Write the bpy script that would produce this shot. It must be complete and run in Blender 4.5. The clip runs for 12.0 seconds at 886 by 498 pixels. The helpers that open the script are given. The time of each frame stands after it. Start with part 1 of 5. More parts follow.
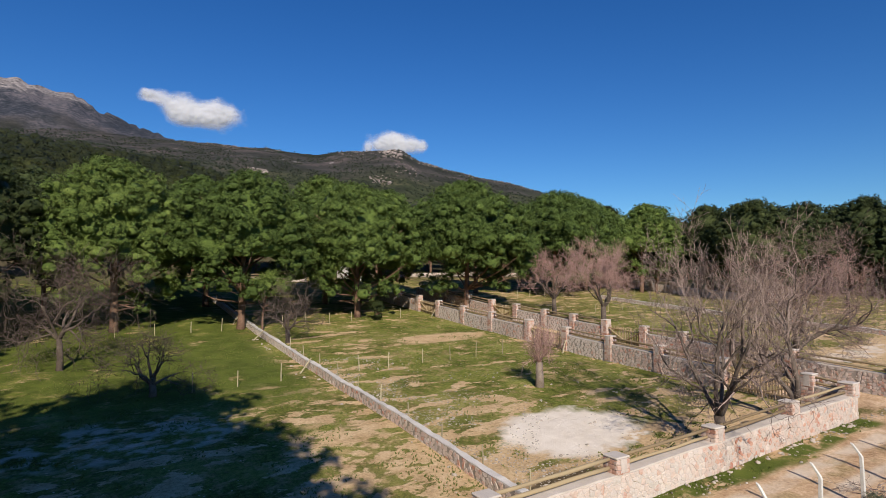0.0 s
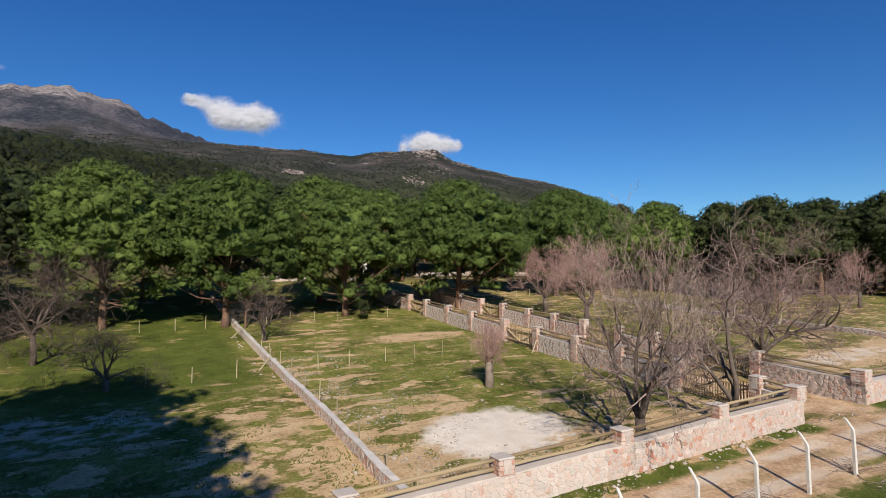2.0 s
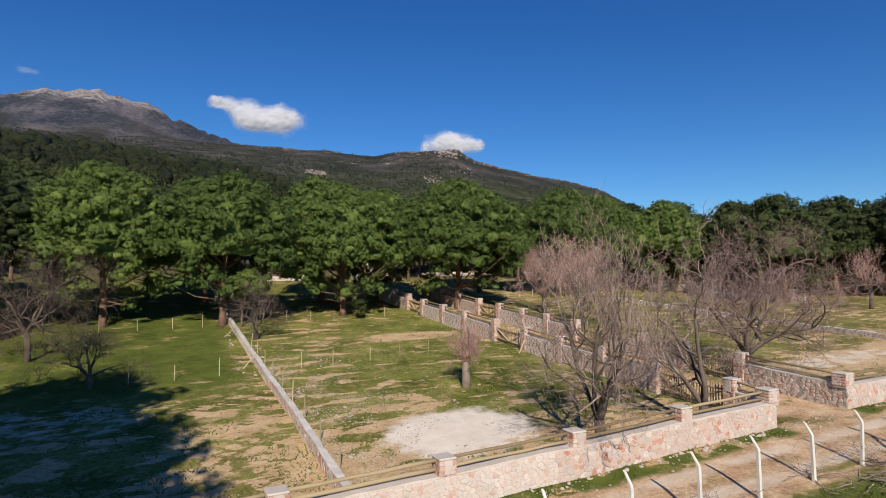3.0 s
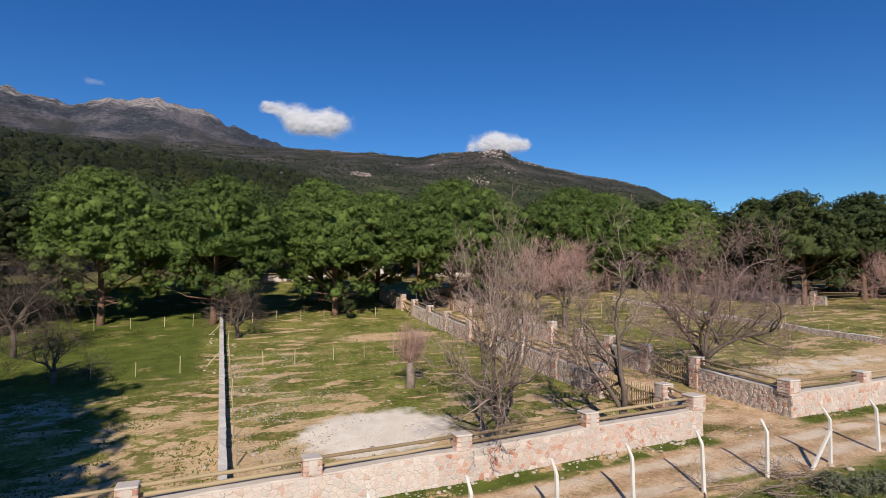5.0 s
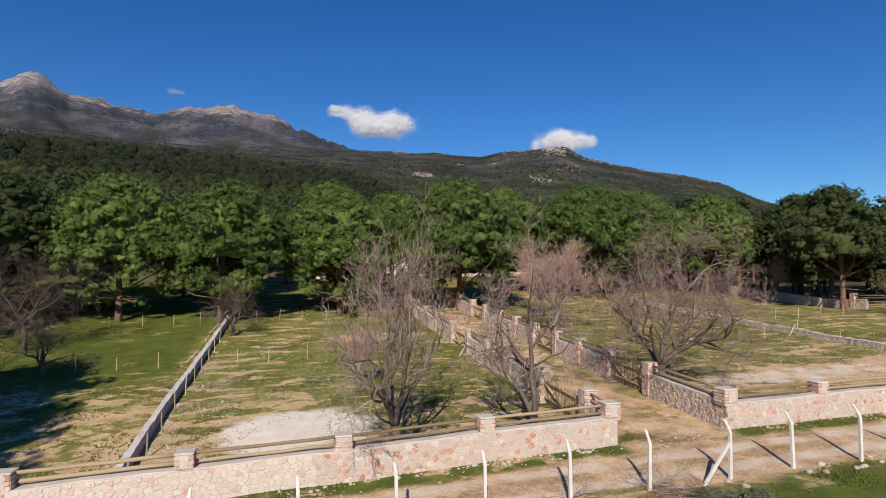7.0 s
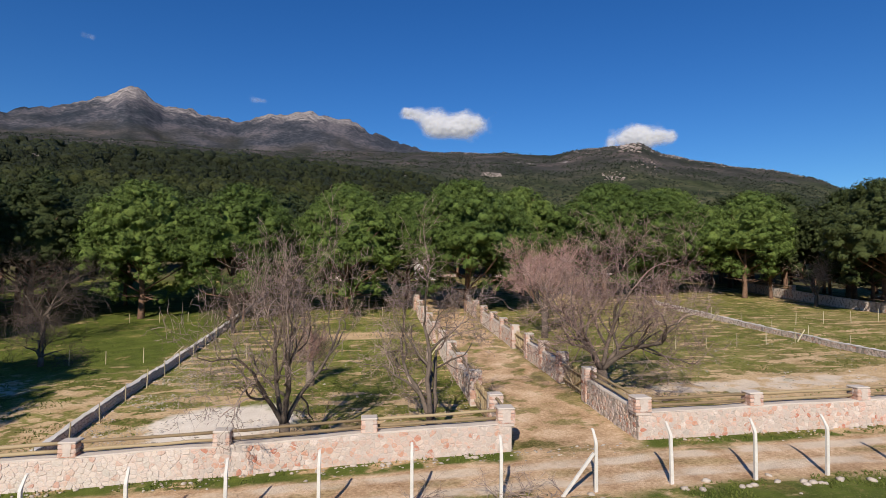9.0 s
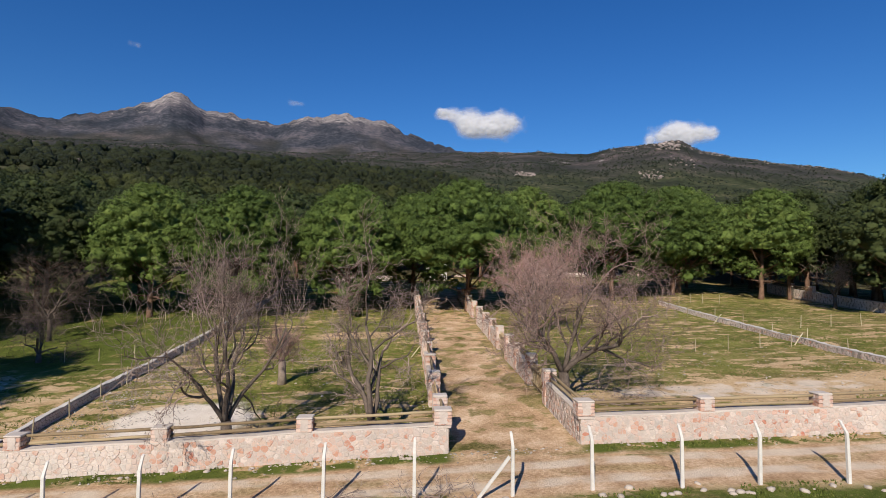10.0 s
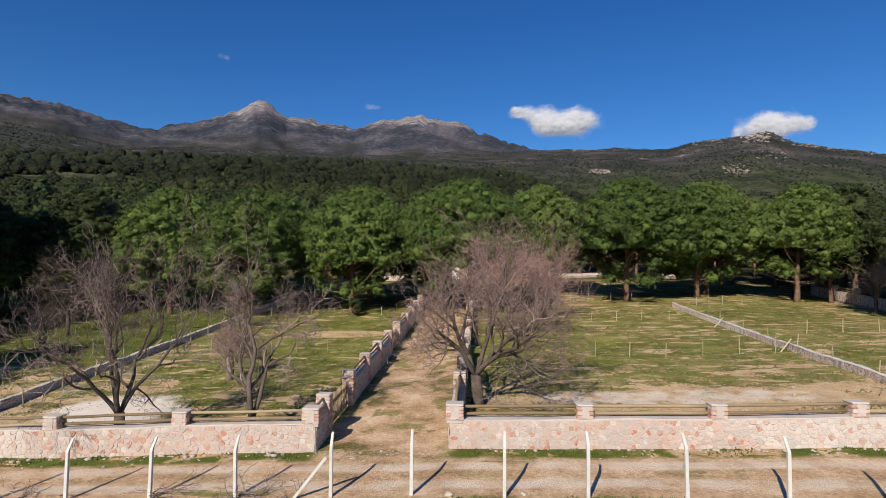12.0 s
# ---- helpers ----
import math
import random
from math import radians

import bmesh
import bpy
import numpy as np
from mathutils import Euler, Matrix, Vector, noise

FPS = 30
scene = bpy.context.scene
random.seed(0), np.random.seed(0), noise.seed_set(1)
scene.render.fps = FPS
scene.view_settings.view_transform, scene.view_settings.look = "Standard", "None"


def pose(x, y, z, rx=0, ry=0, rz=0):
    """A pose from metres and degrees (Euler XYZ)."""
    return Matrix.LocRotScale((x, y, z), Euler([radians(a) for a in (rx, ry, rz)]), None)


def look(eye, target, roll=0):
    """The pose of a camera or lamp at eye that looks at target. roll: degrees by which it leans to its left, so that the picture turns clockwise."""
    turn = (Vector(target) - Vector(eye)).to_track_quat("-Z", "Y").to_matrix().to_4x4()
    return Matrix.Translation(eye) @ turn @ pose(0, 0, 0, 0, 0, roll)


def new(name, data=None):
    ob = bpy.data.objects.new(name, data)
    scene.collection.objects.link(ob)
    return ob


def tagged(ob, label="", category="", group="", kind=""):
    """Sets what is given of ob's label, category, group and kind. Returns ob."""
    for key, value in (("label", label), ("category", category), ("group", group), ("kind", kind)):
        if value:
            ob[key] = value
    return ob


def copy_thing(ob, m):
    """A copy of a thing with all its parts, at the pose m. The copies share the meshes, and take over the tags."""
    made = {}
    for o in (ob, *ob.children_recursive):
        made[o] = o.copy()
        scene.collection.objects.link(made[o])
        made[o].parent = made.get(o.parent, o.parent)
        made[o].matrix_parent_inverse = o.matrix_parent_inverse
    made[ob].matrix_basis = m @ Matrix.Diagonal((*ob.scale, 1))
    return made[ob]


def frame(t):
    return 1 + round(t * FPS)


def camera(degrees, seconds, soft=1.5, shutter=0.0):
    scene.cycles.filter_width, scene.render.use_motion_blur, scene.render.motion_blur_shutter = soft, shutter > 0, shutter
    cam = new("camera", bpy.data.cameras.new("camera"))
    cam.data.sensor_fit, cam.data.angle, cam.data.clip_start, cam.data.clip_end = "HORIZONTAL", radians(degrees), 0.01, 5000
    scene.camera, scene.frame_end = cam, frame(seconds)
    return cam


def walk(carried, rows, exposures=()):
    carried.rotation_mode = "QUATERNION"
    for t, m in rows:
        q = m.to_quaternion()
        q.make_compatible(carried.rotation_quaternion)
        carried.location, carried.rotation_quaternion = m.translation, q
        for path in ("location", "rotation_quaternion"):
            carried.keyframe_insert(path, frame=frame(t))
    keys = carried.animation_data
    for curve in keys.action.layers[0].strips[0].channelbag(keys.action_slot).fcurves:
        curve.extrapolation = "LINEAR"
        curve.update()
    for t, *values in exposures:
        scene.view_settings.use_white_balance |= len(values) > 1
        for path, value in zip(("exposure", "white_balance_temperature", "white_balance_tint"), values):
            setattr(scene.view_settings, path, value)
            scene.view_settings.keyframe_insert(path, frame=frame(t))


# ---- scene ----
cam = camera(75.2, 12.0, soft=0.65)
METRES, EYE, TILT, LEAN, TURN = 34.72, 7.5, 0.0, 0.0, -31.7
ROWS = [
    (0.0, 0.0, 0.0, 0.0, 0.02, 2.92, 0.31),
    (0.5, 0.0296, 0.0016, -0.0004, 1.0, 2.91, 0.33),
    (1.0, 0.0617, 0.0033, -0.0011, 1.95, 2.91, 0.31),
    (1.5, 0.0944, 0.0058, -0.0019, 2.62, 2.9, 0.31),
    (2.0, 0.1265, 0.0064, -0.0022, 3.59, 2.91, 0.28),
    (2.5, 0.1591, 0.0085, -0.0024, 4.75, 2.9, 0.24),
    (3.0, 0.1924, 0.0121, -0.0024, 5.83, 2.89, 0.18),
    (5.0, 0.3387, 0.0362, -0.0026, 10.52, 2.95, 0.12),
    (5.5, 0.3774, 0.0438, -0.0017, 11.97, 2.93, 0.11),
    (6.0, 0.418, 0.0526, -0.001, 13.49, 2.91, 0.09),
    (6.5, 0.4593, 0.0631, -0.0007, 15.2, 2.91, 0.04),
    (7.0, 0.5014, 0.0753, -0.0002, 16.98, 2.9, -0.02),
    (9.0, 0.6737, 0.1421, 0.0009, 24.24, 2.91, -0.21),
    (9.5, 0.7172, 0.1635, 0.0013, 26.01, 2.91, -0.24),
    (10.0, 0.7614, 0.1869, 0.0018, 27.78, 2.91, -0.29),
    (10.5, 0.8057, 0.2118, 0.0022, 29.58, 2.89, -0.34),
    (11.0, 0.8503, 0.2388, 0.0028, 31.51, 2.86, -0.4),
    (11.5, 0.8943, 0.268, 0.0031, 33.42, 2.86, -0.42),
    (12.0, 0.9368, 0.2984, 0.0036, 35.31, 2.84, -0.46),
]
walk(cam, [(t, pose(0, 0, EYE, TILT, LEAN, TURN) @ pose(METRES * x, METRES * y, METRES * z, 90 + pitch, roll, yaw)) for t, x, y, z, yaw, pitch, roll in ROWS])

# ---- world, sun, exposure ----
SUN_EL, SUN_AZ = 33.0, 199.8          # degrees; azimuth clockwise from +y
world = bpy.data.worlds.new("sky_world")
scene.world = world
world.use_nodes = True
wt = world.node_tree
sky = wt.nodes.new("ShaderNodeTexSky")
sky.sky_type, sky.sun_disc = "NISHITA", False
sky.sun_elevation, sky.sun_rotation = radians(SUN_EL), radians(SUN_AZ)
sky.altitude, sky.air_density, sky.dust_density, sky.ozone_density = 600, 1.0, 0.1, 4.0
wt.nodes["Background"].inputs["Strength"].default_value = 0.07
rich = wt.nodes.new("ShaderNodeHueSaturation")
rich.inputs["Hue"].default_value, rich.inputs["Saturation"].default_value, rich.inputs["Value"].default_value = 0.512, 1.27, 1.3
wt.links.new(sky.outputs[0], rich.inputs["Color"])
tint = wt.nodes.new("ShaderNodeMix")
tint.data_type, tint.blend_type = "RGBA", "MULTIPLY"
tint.inputs[0].default_value, tint.inputs[7].default_value = 1.0, (0.80, 1.06, 1.12, 1)
wt.links.new(rich.outputs[0], tint.inputs[6])
wt.links.new(tint.outputs[2], wt.nodes["Background"].inputs["Color"])
sun_from = Vector((math.sin(radians(SUN_AZ)) * math.cos(radians(SUN_EL)), math.cos(radians(SUN_AZ)) * math.cos(radians(SUN_EL)), math.sin(radians(SUN_EL))))
sun = new("sun", bpy.data.lights.new("sun", "SUN"))
sun.data.energy, sun.data.angle, sun.data.color = 5.4, radians(0.53), (1.0, 0.905, 0.77)
sun.matrix_world = look(sun_from * 60, (0, 0, 0))
scene.view_settings.exposure = 0.0


# ---- materials ----
class Nodes:
    """Short hand for node materials."""

    def __init__(self, name):
        self.m = bpy.data.materials.new(name)
        self.m.use_nodes = True
        self.t = self.m.node_tree
        self.bsdf = self.t.nodes["Principled BSDF"]
        self.place = self.t.nodes.new("ShaderNodeNewGeometry").outputs["Position"]

    def put(self, socket, value):
        if isinstance(value, bpy.types.NodeSocket):
            self.t.links.new(value, socket)
        elif isinstance(value, tuple) and len(value) == 3 and socket.type == "RGBA":
            socket.default_value = (*value, 1)
        else:
            socket.default_value = value

    def math(self, op, a, b=0.0, clamp=False):
        n = self.t.nodes.new("ShaderNodeMath")
        n.operation, n.use_clamp = op, clamp
        self.put(n.inputs[0], a), self.put(n.inputs[1], b)
        return n.outputs[0]

    def scaled(self, vec, sx, sy, sz):
        n = self.t.nodes.new("ShaderNodeVectorMath")
        n.operation = "MULTIPLY"
        self.put(n.inputs[0], vec)
        n.inputs[1].default_value = (sx, sy, sz)
        return n.outputs[0]

    def noise(self, scale, detail=4.0, vec=None, rough=0.55):
        n = self.t.nodes.new("ShaderNodeTexNoise")
        self.put(n.inputs["Vector"], vec or self.place)
        n.inputs["Scale"].default_value, n.inputs["Detail"].default_value, n.inputs["Roughness"].default_value = scale, detail, rough
        return n.outputs[0]

    def cells(self, scale, vec=None, out="Distance"):
        n = self.t.nodes.new("ShaderNodeTexVoronoi")
        self.put(n.inputs["Vector"], vec or self.place)
        n.inputs["Scale"].default_value = scale
        return n.outputs[out]

    def step(self, value, lo, hi):
        n = self.t.nodes.new("ShaderNodeMapRange")
        n.interpolation_type = "SMOOTHSTEP"
        self.put(n.inputs[0], value)
        n.inputs[1].default_value, n.inputs[2].default_value = lo, hi
        return n.outputs[0]

    def mix(self, fac, a, b):
        n = self.t.nodes.new("ShaderNodeMix")
        n.data_type = "RGBA"
        self.put(n.inputs[0], fac), self.put(n.inputs[6], a), self.put(n.inputs[7], b)
        return n.outputs[2]

    def ramp(self, fac, *stops):
        n = self.t.nodes.new("ShaderNodeValToRGB")
        self.put(n.inputs[0], fac)
        e = n.color_ramp.elements
        while len(e) < len(stops):
            e.new(0.5)
        for el, (p, c) in zip(e, stops):
            el.position, el.color = p, (*c, 1)
        return n.outputs[0]

    def random(self):
        return self.t.nodes.new("ShaderNodeObjectInfo").outputs["Random"]

    def island(self):
        return self.t.nodes.new("ShaderNodeNewGeometry").outputs["Random Per Island"]

    def own(self):
        return self.t.nodes.new("ShaderNodeTexCoord").outputs["Object"]

    def xyz(self, vec=None):
        n = self.t.nodes.new("ShaderNodeSeparateXYZ")
        self.put(n.inputs[0], vec or self.place)
        return n.outputs[0], n.outputs[1], n.outputs[2]

    def done(self, color, rough=0.9, bump=None, strength=0.4, depth=0.02, metal=0.0, spec=0.25):
        self.put(self.bsdf.inputs["Base Color"], color)
        self.put(self.bsdf.inputs["Roughness"], rough)
        self.bsdf.inputs["Metallic"].default_value = metal
        self.bsdf.inputs["Specular IOR Level"].default_value = spec
        if bump is not None:
            n = self.t.nodes.new("ShaderNodeBump")
            n.inputs["Strength"].default_value, n.inputs["Distance"].default_value = strength, depth
            self.put(n.inputs["Height"], bump)
            self.t.links.new(n.outputs[0], self.bsdf.inputs["Normal"])
        return self.m


def grained(name, dark, light, scale=3.0, fine=40.0, rough=0.9, depth=0.01, by="", spread=0.5, spec=0.25):
    """A matt surface of two tones: coarse stains, fine grain, and a tone of its own for each piece."""
    n = Nodes(name)
    v = n.math("ADD", n.math("MULTIPLY", n.noise(scale), 0.6), n.math("MULTIPLY", n.noise(fine, 3), 0.4))
    if by:
        v = n.math("ADD", n.math("MULTIPLY", v, 1 - spread), n.math("MULTIPLY", n.random() if by == "object" else n.island(), spread))
    return n.done(n.ramp(v, (0.3, dark), (0.7, light)), rough, n.noise(fine, 4), 0.5, depth, spec=spec)


def stone_material():
    n = Nodes("wall_stone")
    r = n.random()
    base = n.ramp(r, (0.0, (0.42, 0.37, 0.335)), (0.15, (0.56, 0.46, 0.415)), (0.32, (0.52, 0.37, 0.31)), (0.48, (0.66, 0.57, 0.52)), (0.64, (0.55, 0.41, 0.34)), (0.78, (0.60, 0.40, 0.33)), (0.90, (0.52, 0.27, 0.18)), (1.0, (0.45, 0.14, 0.08)))
    col = n.mix(n.math("MULTIPLY", n.noise(9, 5), 0.3), base, (0.60, 0.53, 0.465))
    col = n.mix(n.math("MULTIPLY", n.step(n.noise(30, 3), 0.5, 0.75), 0.4), col, (0.30, 0.24, 0.19))
    smear = n.math("MULTIPLY", n.step(n.noise(4.5, 6, None, 0.65), 0.47, 0.58), 0.8)
    col = n.mix(smear, col, n.mix(n.noise(14, 4), (0.40, 0.335, 0.295), (0.58, 0.505, 0.45)))
    return n.done(col, 0.9, n.noise(16, 7, None, 0.65), 1.0, 0.035)


def needle_material(name, dark, mid, light, patch=0.9):
    n = Nodes(name)
    v = n.math("ADD", n.math("MULTIPLY", n.island(), 0.26), n.math("MULTIPLY", n.random(), 0.2))
    v = n.math("ADD", v, n.math("ADD", n.math("MULTIPLY", n.noise(patch, 4), 0.3), n.math("MULTIPLY", n.noise(patch * 8, 3), 0.3)))
    n.bsdf.inputs["Transmission Weight"].default_value = 0.0
    return n.done(n.ramp(v, (0.2, dark), (0.55, mid), (0.9, light)), 0.6, n.noise(11.0 * min(1.0, patch * 3), 4, None, 0.7), 1.0, 0.16 / min(1.0, patch * 3), spec=0.2)


def ground_material():
    n = Nodes("ground_surface")
    x, y, z = n.xyz()
    wob = n.math("SUBTRACT", n.noise(0.5, 5), 0.5)
    wob2 = n.math("SUBTRACT", n.noise(1.7, 5), 0.5)
    grain = n.noise(9, 6)
    fine = n.noise(45, 4)

    def band(v, lo, hi, soft, shake):
        w = n.math("ADD", v, n.math("MULTIPLY", wob, shake))
        return n.math("MULTIPLY", n.step(w, lo - soft, lo + soft), n.math("SUBTRACT", 1.0, n.step(w, hi - soft, hi + soft)))

    def oval(cx, cy, rx, ry, soft=0.35, shake=1.1):
        a = n.math("POWER", n.math("DIVIDE", n.math("SUBTRACT", x, cx), rx), 2.0)
        b = n.math("POWER", n.math("DIVIDE", n.math("SUBTRACT", y, cy), ry), 2.0)
        d = n.math("ADD", n.math("ADD", a, b), n.math("ADD", n.math("MULTIPLY", wob, shake * 1.6), n.math("MULTIPLY", wob2, shake)))
        return n.math("SUBTRACT", 1.0, n.step(d, 1 - soft, 1 + soft))

    grass = n.ramp(n.math("ADD", n.math("MULTIPLY", n.noise(0.35, 5), 0.4), n.math("ADD", n.math("MULTIPLY", n.noise(6.0, 6, None, 0.7), 0.4), n.math("MULTIPLY", fine, 0.2))), (0.41, (0.058, 0.074, 0.012)), (0.5, (0.148, 0.168, 0.030)), (0.59, (0.29, 0.285, 0.082)))
    dry = n.ramp(n.math("ADD", n.math("MULTIPLY", n.noise(0.8, 5), 0.5), n.math("MULTIPLY", grain, 0.5)), (0.40, (0.17, 0.122, 0.05)), (0.60, (0.46, 0.335, 0.165)))
    soil = n.ramp(n.math("ADD", n.math("MULTIPLY", n.noise(1.1, 6), 0.5), n.math("MULTIPLY", grain, 0.5)), (0.33, (0.38, 0.25, 0.13)), (0.5, (0.55, 0.385, 0.22)), (0.67, (0.68, 0.51, 0.325)))
    red = n.ramp(n.math("ADD", n.math("MULTIPLY", n.noise(0.55, 6, None, 0.65), 0.65), n.math("MULTIPLY", grain, 0.35)), (0.38, (0.35, 0.212, 0.118)), (0.5, (0.55, 0.368, 0.222)), (0.62, (0.74, 0.555, 0.385)))
    pale = n.ramp(n.math("ADD", n.math("MULTIPLY", n.noise(1.6, 5), 0.6), n.math("MULTIPLY", fine, 0.4)), (0.3, (0.66, 0.57, 0.475)), (0.7, (0.85, 0.765, 0.67)))
    # grass with drier turf, bare streaks that run along x, and specks of stone
    near = n.math("SUBTRACT", 1.0, n.step(y, 13.0, 27.0))
    broad = n.math("SUBTRACT", n.noise(0.13, 3), 0.5)
    straw = n.math("MULTIPLY", n.step(n.noise(1.6, 6, None, 0.68), 0.48, 0.62), 0.7)
    turf = n.math("ADD", straw, n.math("ADD", n.math("ADD", n.math("MULTIPLY", near, 0.26), n.math("MULTIPLY", n.step(x, 30.0, 36.0), 0.22)), n.math("MULTIPLY", broad, 0.9)), True)
    col = n.mix(turf, grass, dry)
    spots = n.noise(1.0, 7, n.scaled(n.place, 0.46, 0.95, 0.5), 0.62)
    furrow = n.math("SINE", n.math("ADD", n.math("MULTIPLY", y, 3.7), n.math("MULTIPLY", wob, 9.0)))
    furrow = n.math("MULTIPLY", n.math("MULTIPLY", furrow, 0.075), band(x, 11.2, 16.0, 0.8, 1.5))
    lift = n.math("ADD", n.math("MULTIPLY", near, 0.115), n.math("ADD", furrow, n.math("MULTIPLY", broad, 0.25)))
    lift = n.math("ADD", lift, n.math("MULTIPLY", n.step(x, 33.0, 40.0), 0.03))
    lift = n.math("ADD", lift, n.math("MULTIPLY", n.math("MULTIPLY", band(x, 5.0, 17.0, 1.5, 3.0), band(y, 12.0, 33.0, 3.0, 4.0)), 0.022))
    bare = n.step(n.math("ADD", spots, lift), 0.588, 0.612)
    col = n.mix(n.math("MULTIPLY", bare, n.step(n.noise(5.0, 5), 0.25, 0.42)), col, soil)
    speck = n.step(n.cells(3.4), 0.13, 0.07)
    col = n.mix(n.math("MULTIPLY", speck, n.step(n.noise(0.5, 3), 0.45, 0.6)), col, (0.60, 0.54, 0.46))
    # the lush lawn beyond the low wall and the verge by the fence
    lush = n.ramp(n.math("ADD", n.math("MULTIPLY", n.noise(0.9, 5), 0.5), n.math("MULTIPLY", fine, 0.5)), (0.34, (0.048, 0.070, 0.012)), (0.66, (0.148, 0.178, 0.033)))
    verge = n.math("SUBTRACT", 1.0, n.step(n.math("ADD", y, n.math("MULTIPLY", wob, 1.6)), 7.0, 7.8))
    lawn = n.math("MULTIPLY", n.math("SUBTRACT", 1.0, n.step(n.math("ADD", x, n.math("MULTIPLY", wob, 2.0)), 9.0, 10.6)), n.step(n.math("ADD", y, n.math("MULTIPLY", wob, 8.0)), 24.0, 31.0))
    col = n.mix(n.math("MULTIPLY", lawn, n.step(n.noise(0.5, 5), 0.32, 0.46)), col, lush)
    col = n.mix(n.math("MULTIPLY", verge, n.step(n.noise(0.6, 4), 0.3, 0.45)), col, lush)
    # forest floor
    litter = n.ramp(n.math("ADD", n.math("MULTIPLY", n.noise(0.7, 5), 0.5), n.math("MULTIPLY", grain, 0.5)), (0.3, (0.06, 0.055, 0.03)), (0.7, (0.15, 0.125, 0.075)))
    col = n.mix(n.step(n.math("ADD", y, n.math("MULTIPLY", wob, 22.0)), 66.0, 82.0), col, litter)
    crumb = n.step(n.noise(11.0, 4, None, 0.8), 0.56, 0.64)
    col = n.mix(n.math("MULTIPLY", crumb, 0.45), col, dry)
    gap = n.step(n.noise(8.0, 4, n.scaled(n.place, 1, 1, 3), 0.8), 0.57, 0.66)
    col = n.mix(n.math("MULTIPLY", gap, 0.55), col, (0.075, 0.075, 0.025))
    # bare gravel spots
    col = n.mix(oval(16.6, 17.1, 3.1, 2.3), col, pale)
    col = n.mix(n.math("MULTIPLY", oval(42.5, 17.6, 9.0, 1.6), n.step(n.noise(1.1, 6), 0.36, 0.46)), col, soil)
    col = n.mix(n.math("MULTIPLY", oval(42.0, 17.9, 6.0, 1.0), n.math("MULTIPLY", n.step(n.noise(0.9, 6), 0.36, 0.52), 0.6)), col, pale)
    col = n.mix(n.math("MULTIPLY", oval(1.0, 24.5, 4.2, 2.4), n.math("MULTIPLY", n.step(n.noise(1.4, 5), 0.45, 0.62), 0.5)), col, pale)
    col = n.mix(oval(22.4, 36.6, 3.6, 1.5), col, soil)
    col = n.mix(n.math("MULTIPLY", oval(21.5, 14.3, 5.5, 1.7), n.step(n.noise(1.3, 6), 0.40, 0.50)), col, soil)
    col = n.mix(n.math("MULTIPLY", oval(8.2, 16.5, 2.4, 6.0), n.step(n.noise(0.9, 6, None, 0.65), 0.47, 0.54)), col, soil)
    wet = n.ramp(grain, (0.3, (0.07, 0.05, 0.028)), (0.7, (0.16, 0.12, 0.07)))
    col = n.mix(oval(13.2, 13.4, 2.3, 1.0), col, wet)
    # lane and track
    lane = n.math("MULTIPLY", band(x, 27.9, 32.0, 0.35, 1.0), n.step(y, 10.0, 11.5))
    lane = n.math("MULTIPLY", lane, n.math("SUBTRACT", 1.0, n.step(y, 58.0, 66.0)))
    col = n.mix(n.math("MULTIPLY", lane, n.step(n.math("ADD", n.noise(0.55, 6), n.math("MULTIPLY", wob2, 0.3)), 0.30, 0.46)), col, red)
    road = band(y, 7.75, 10.75, 0.22, 0.9)
    col = n.mix(n.math("MULTIPLY", road, n.step(n.noise(0.5, 6, n.scaled(n.place, 0.35, 1.6, 1)), 0.33, 0.46)), col, red)
    rut = n.math("ADD", band(y, 8.35, 8.95, 0.15, 0.5), band(y, 9.75, 10.35, 0.15, 0.5))
    col = n.mix(n.math("MULTIPLY", rut, n.step(n.noise(0.7, 5), 0.3, 0.6)), col, n.mix(0.55, soil, pale))
    edge = band(y, 10.7, 11.75, 0.2, 0.7)
    edge = n.math("MULTIPLY", edge, n.math("SUBTRACT", 1.0, band(x, 27.6, 32.2, 0.3, 0.5)))
    col = n.mix(n.math("MULTIPLY", edge, n.step(n.noise(0.8, 5), 0.40, 0.52)), col, lush)
    crown = n.math("MULTIPLY", band(y, 9.1, 9.65, 0.2, 0.6), n.step(n.noise(0.9, 6), 0.46, 0.58))
    col = n.mix(n.math("MULTIPLY", crown, 0.7), col, dry)
    tuft = n.math("MULTIPLY", lane, n.step(n.math("ADD", n.noise(0.75, 6), n.math("MULTIPLY", n.math("ABSOLUTE", n.math("SUBTRACT", x, 29.9)), 0.05)), 0.555, 0.63))
    col = n.mix(n.math("MULTIPLY", tuft, 0.8), col, n.mix(grain, grass, dry))
    # far slopes: woods below, scrub and pale rock above; haze is painted into their tones
    far_x, far_y = n.math("SUBTRACT", x, 17.0), n.math("ADD", y, 5.0)
    dist = n.math("POWER", n.math("ADD", n.math("MULTIPLY", far_x, far_x), n.math("MULTIPLY", far_y, far_y)), 0.5)
    wood = n.ramp(n.math("ADD", n.math("MULTIPLY", n.noise(0.02, 6), 0.5), n.math("MULTIPLY", n.noise(0.14, 4), 0.5)), (0.38, (0.016, 0.022, 0.010)), (0.52, (0.044, 0.052, 0.024)), (0.66, (0.11, 0.10, 0.058)))
    # bluish tone: distance haze put into the scrub colour
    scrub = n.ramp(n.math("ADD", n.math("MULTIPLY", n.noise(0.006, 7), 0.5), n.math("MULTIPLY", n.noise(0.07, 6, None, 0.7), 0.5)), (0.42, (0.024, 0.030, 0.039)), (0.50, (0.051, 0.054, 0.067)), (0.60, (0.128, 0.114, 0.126)))
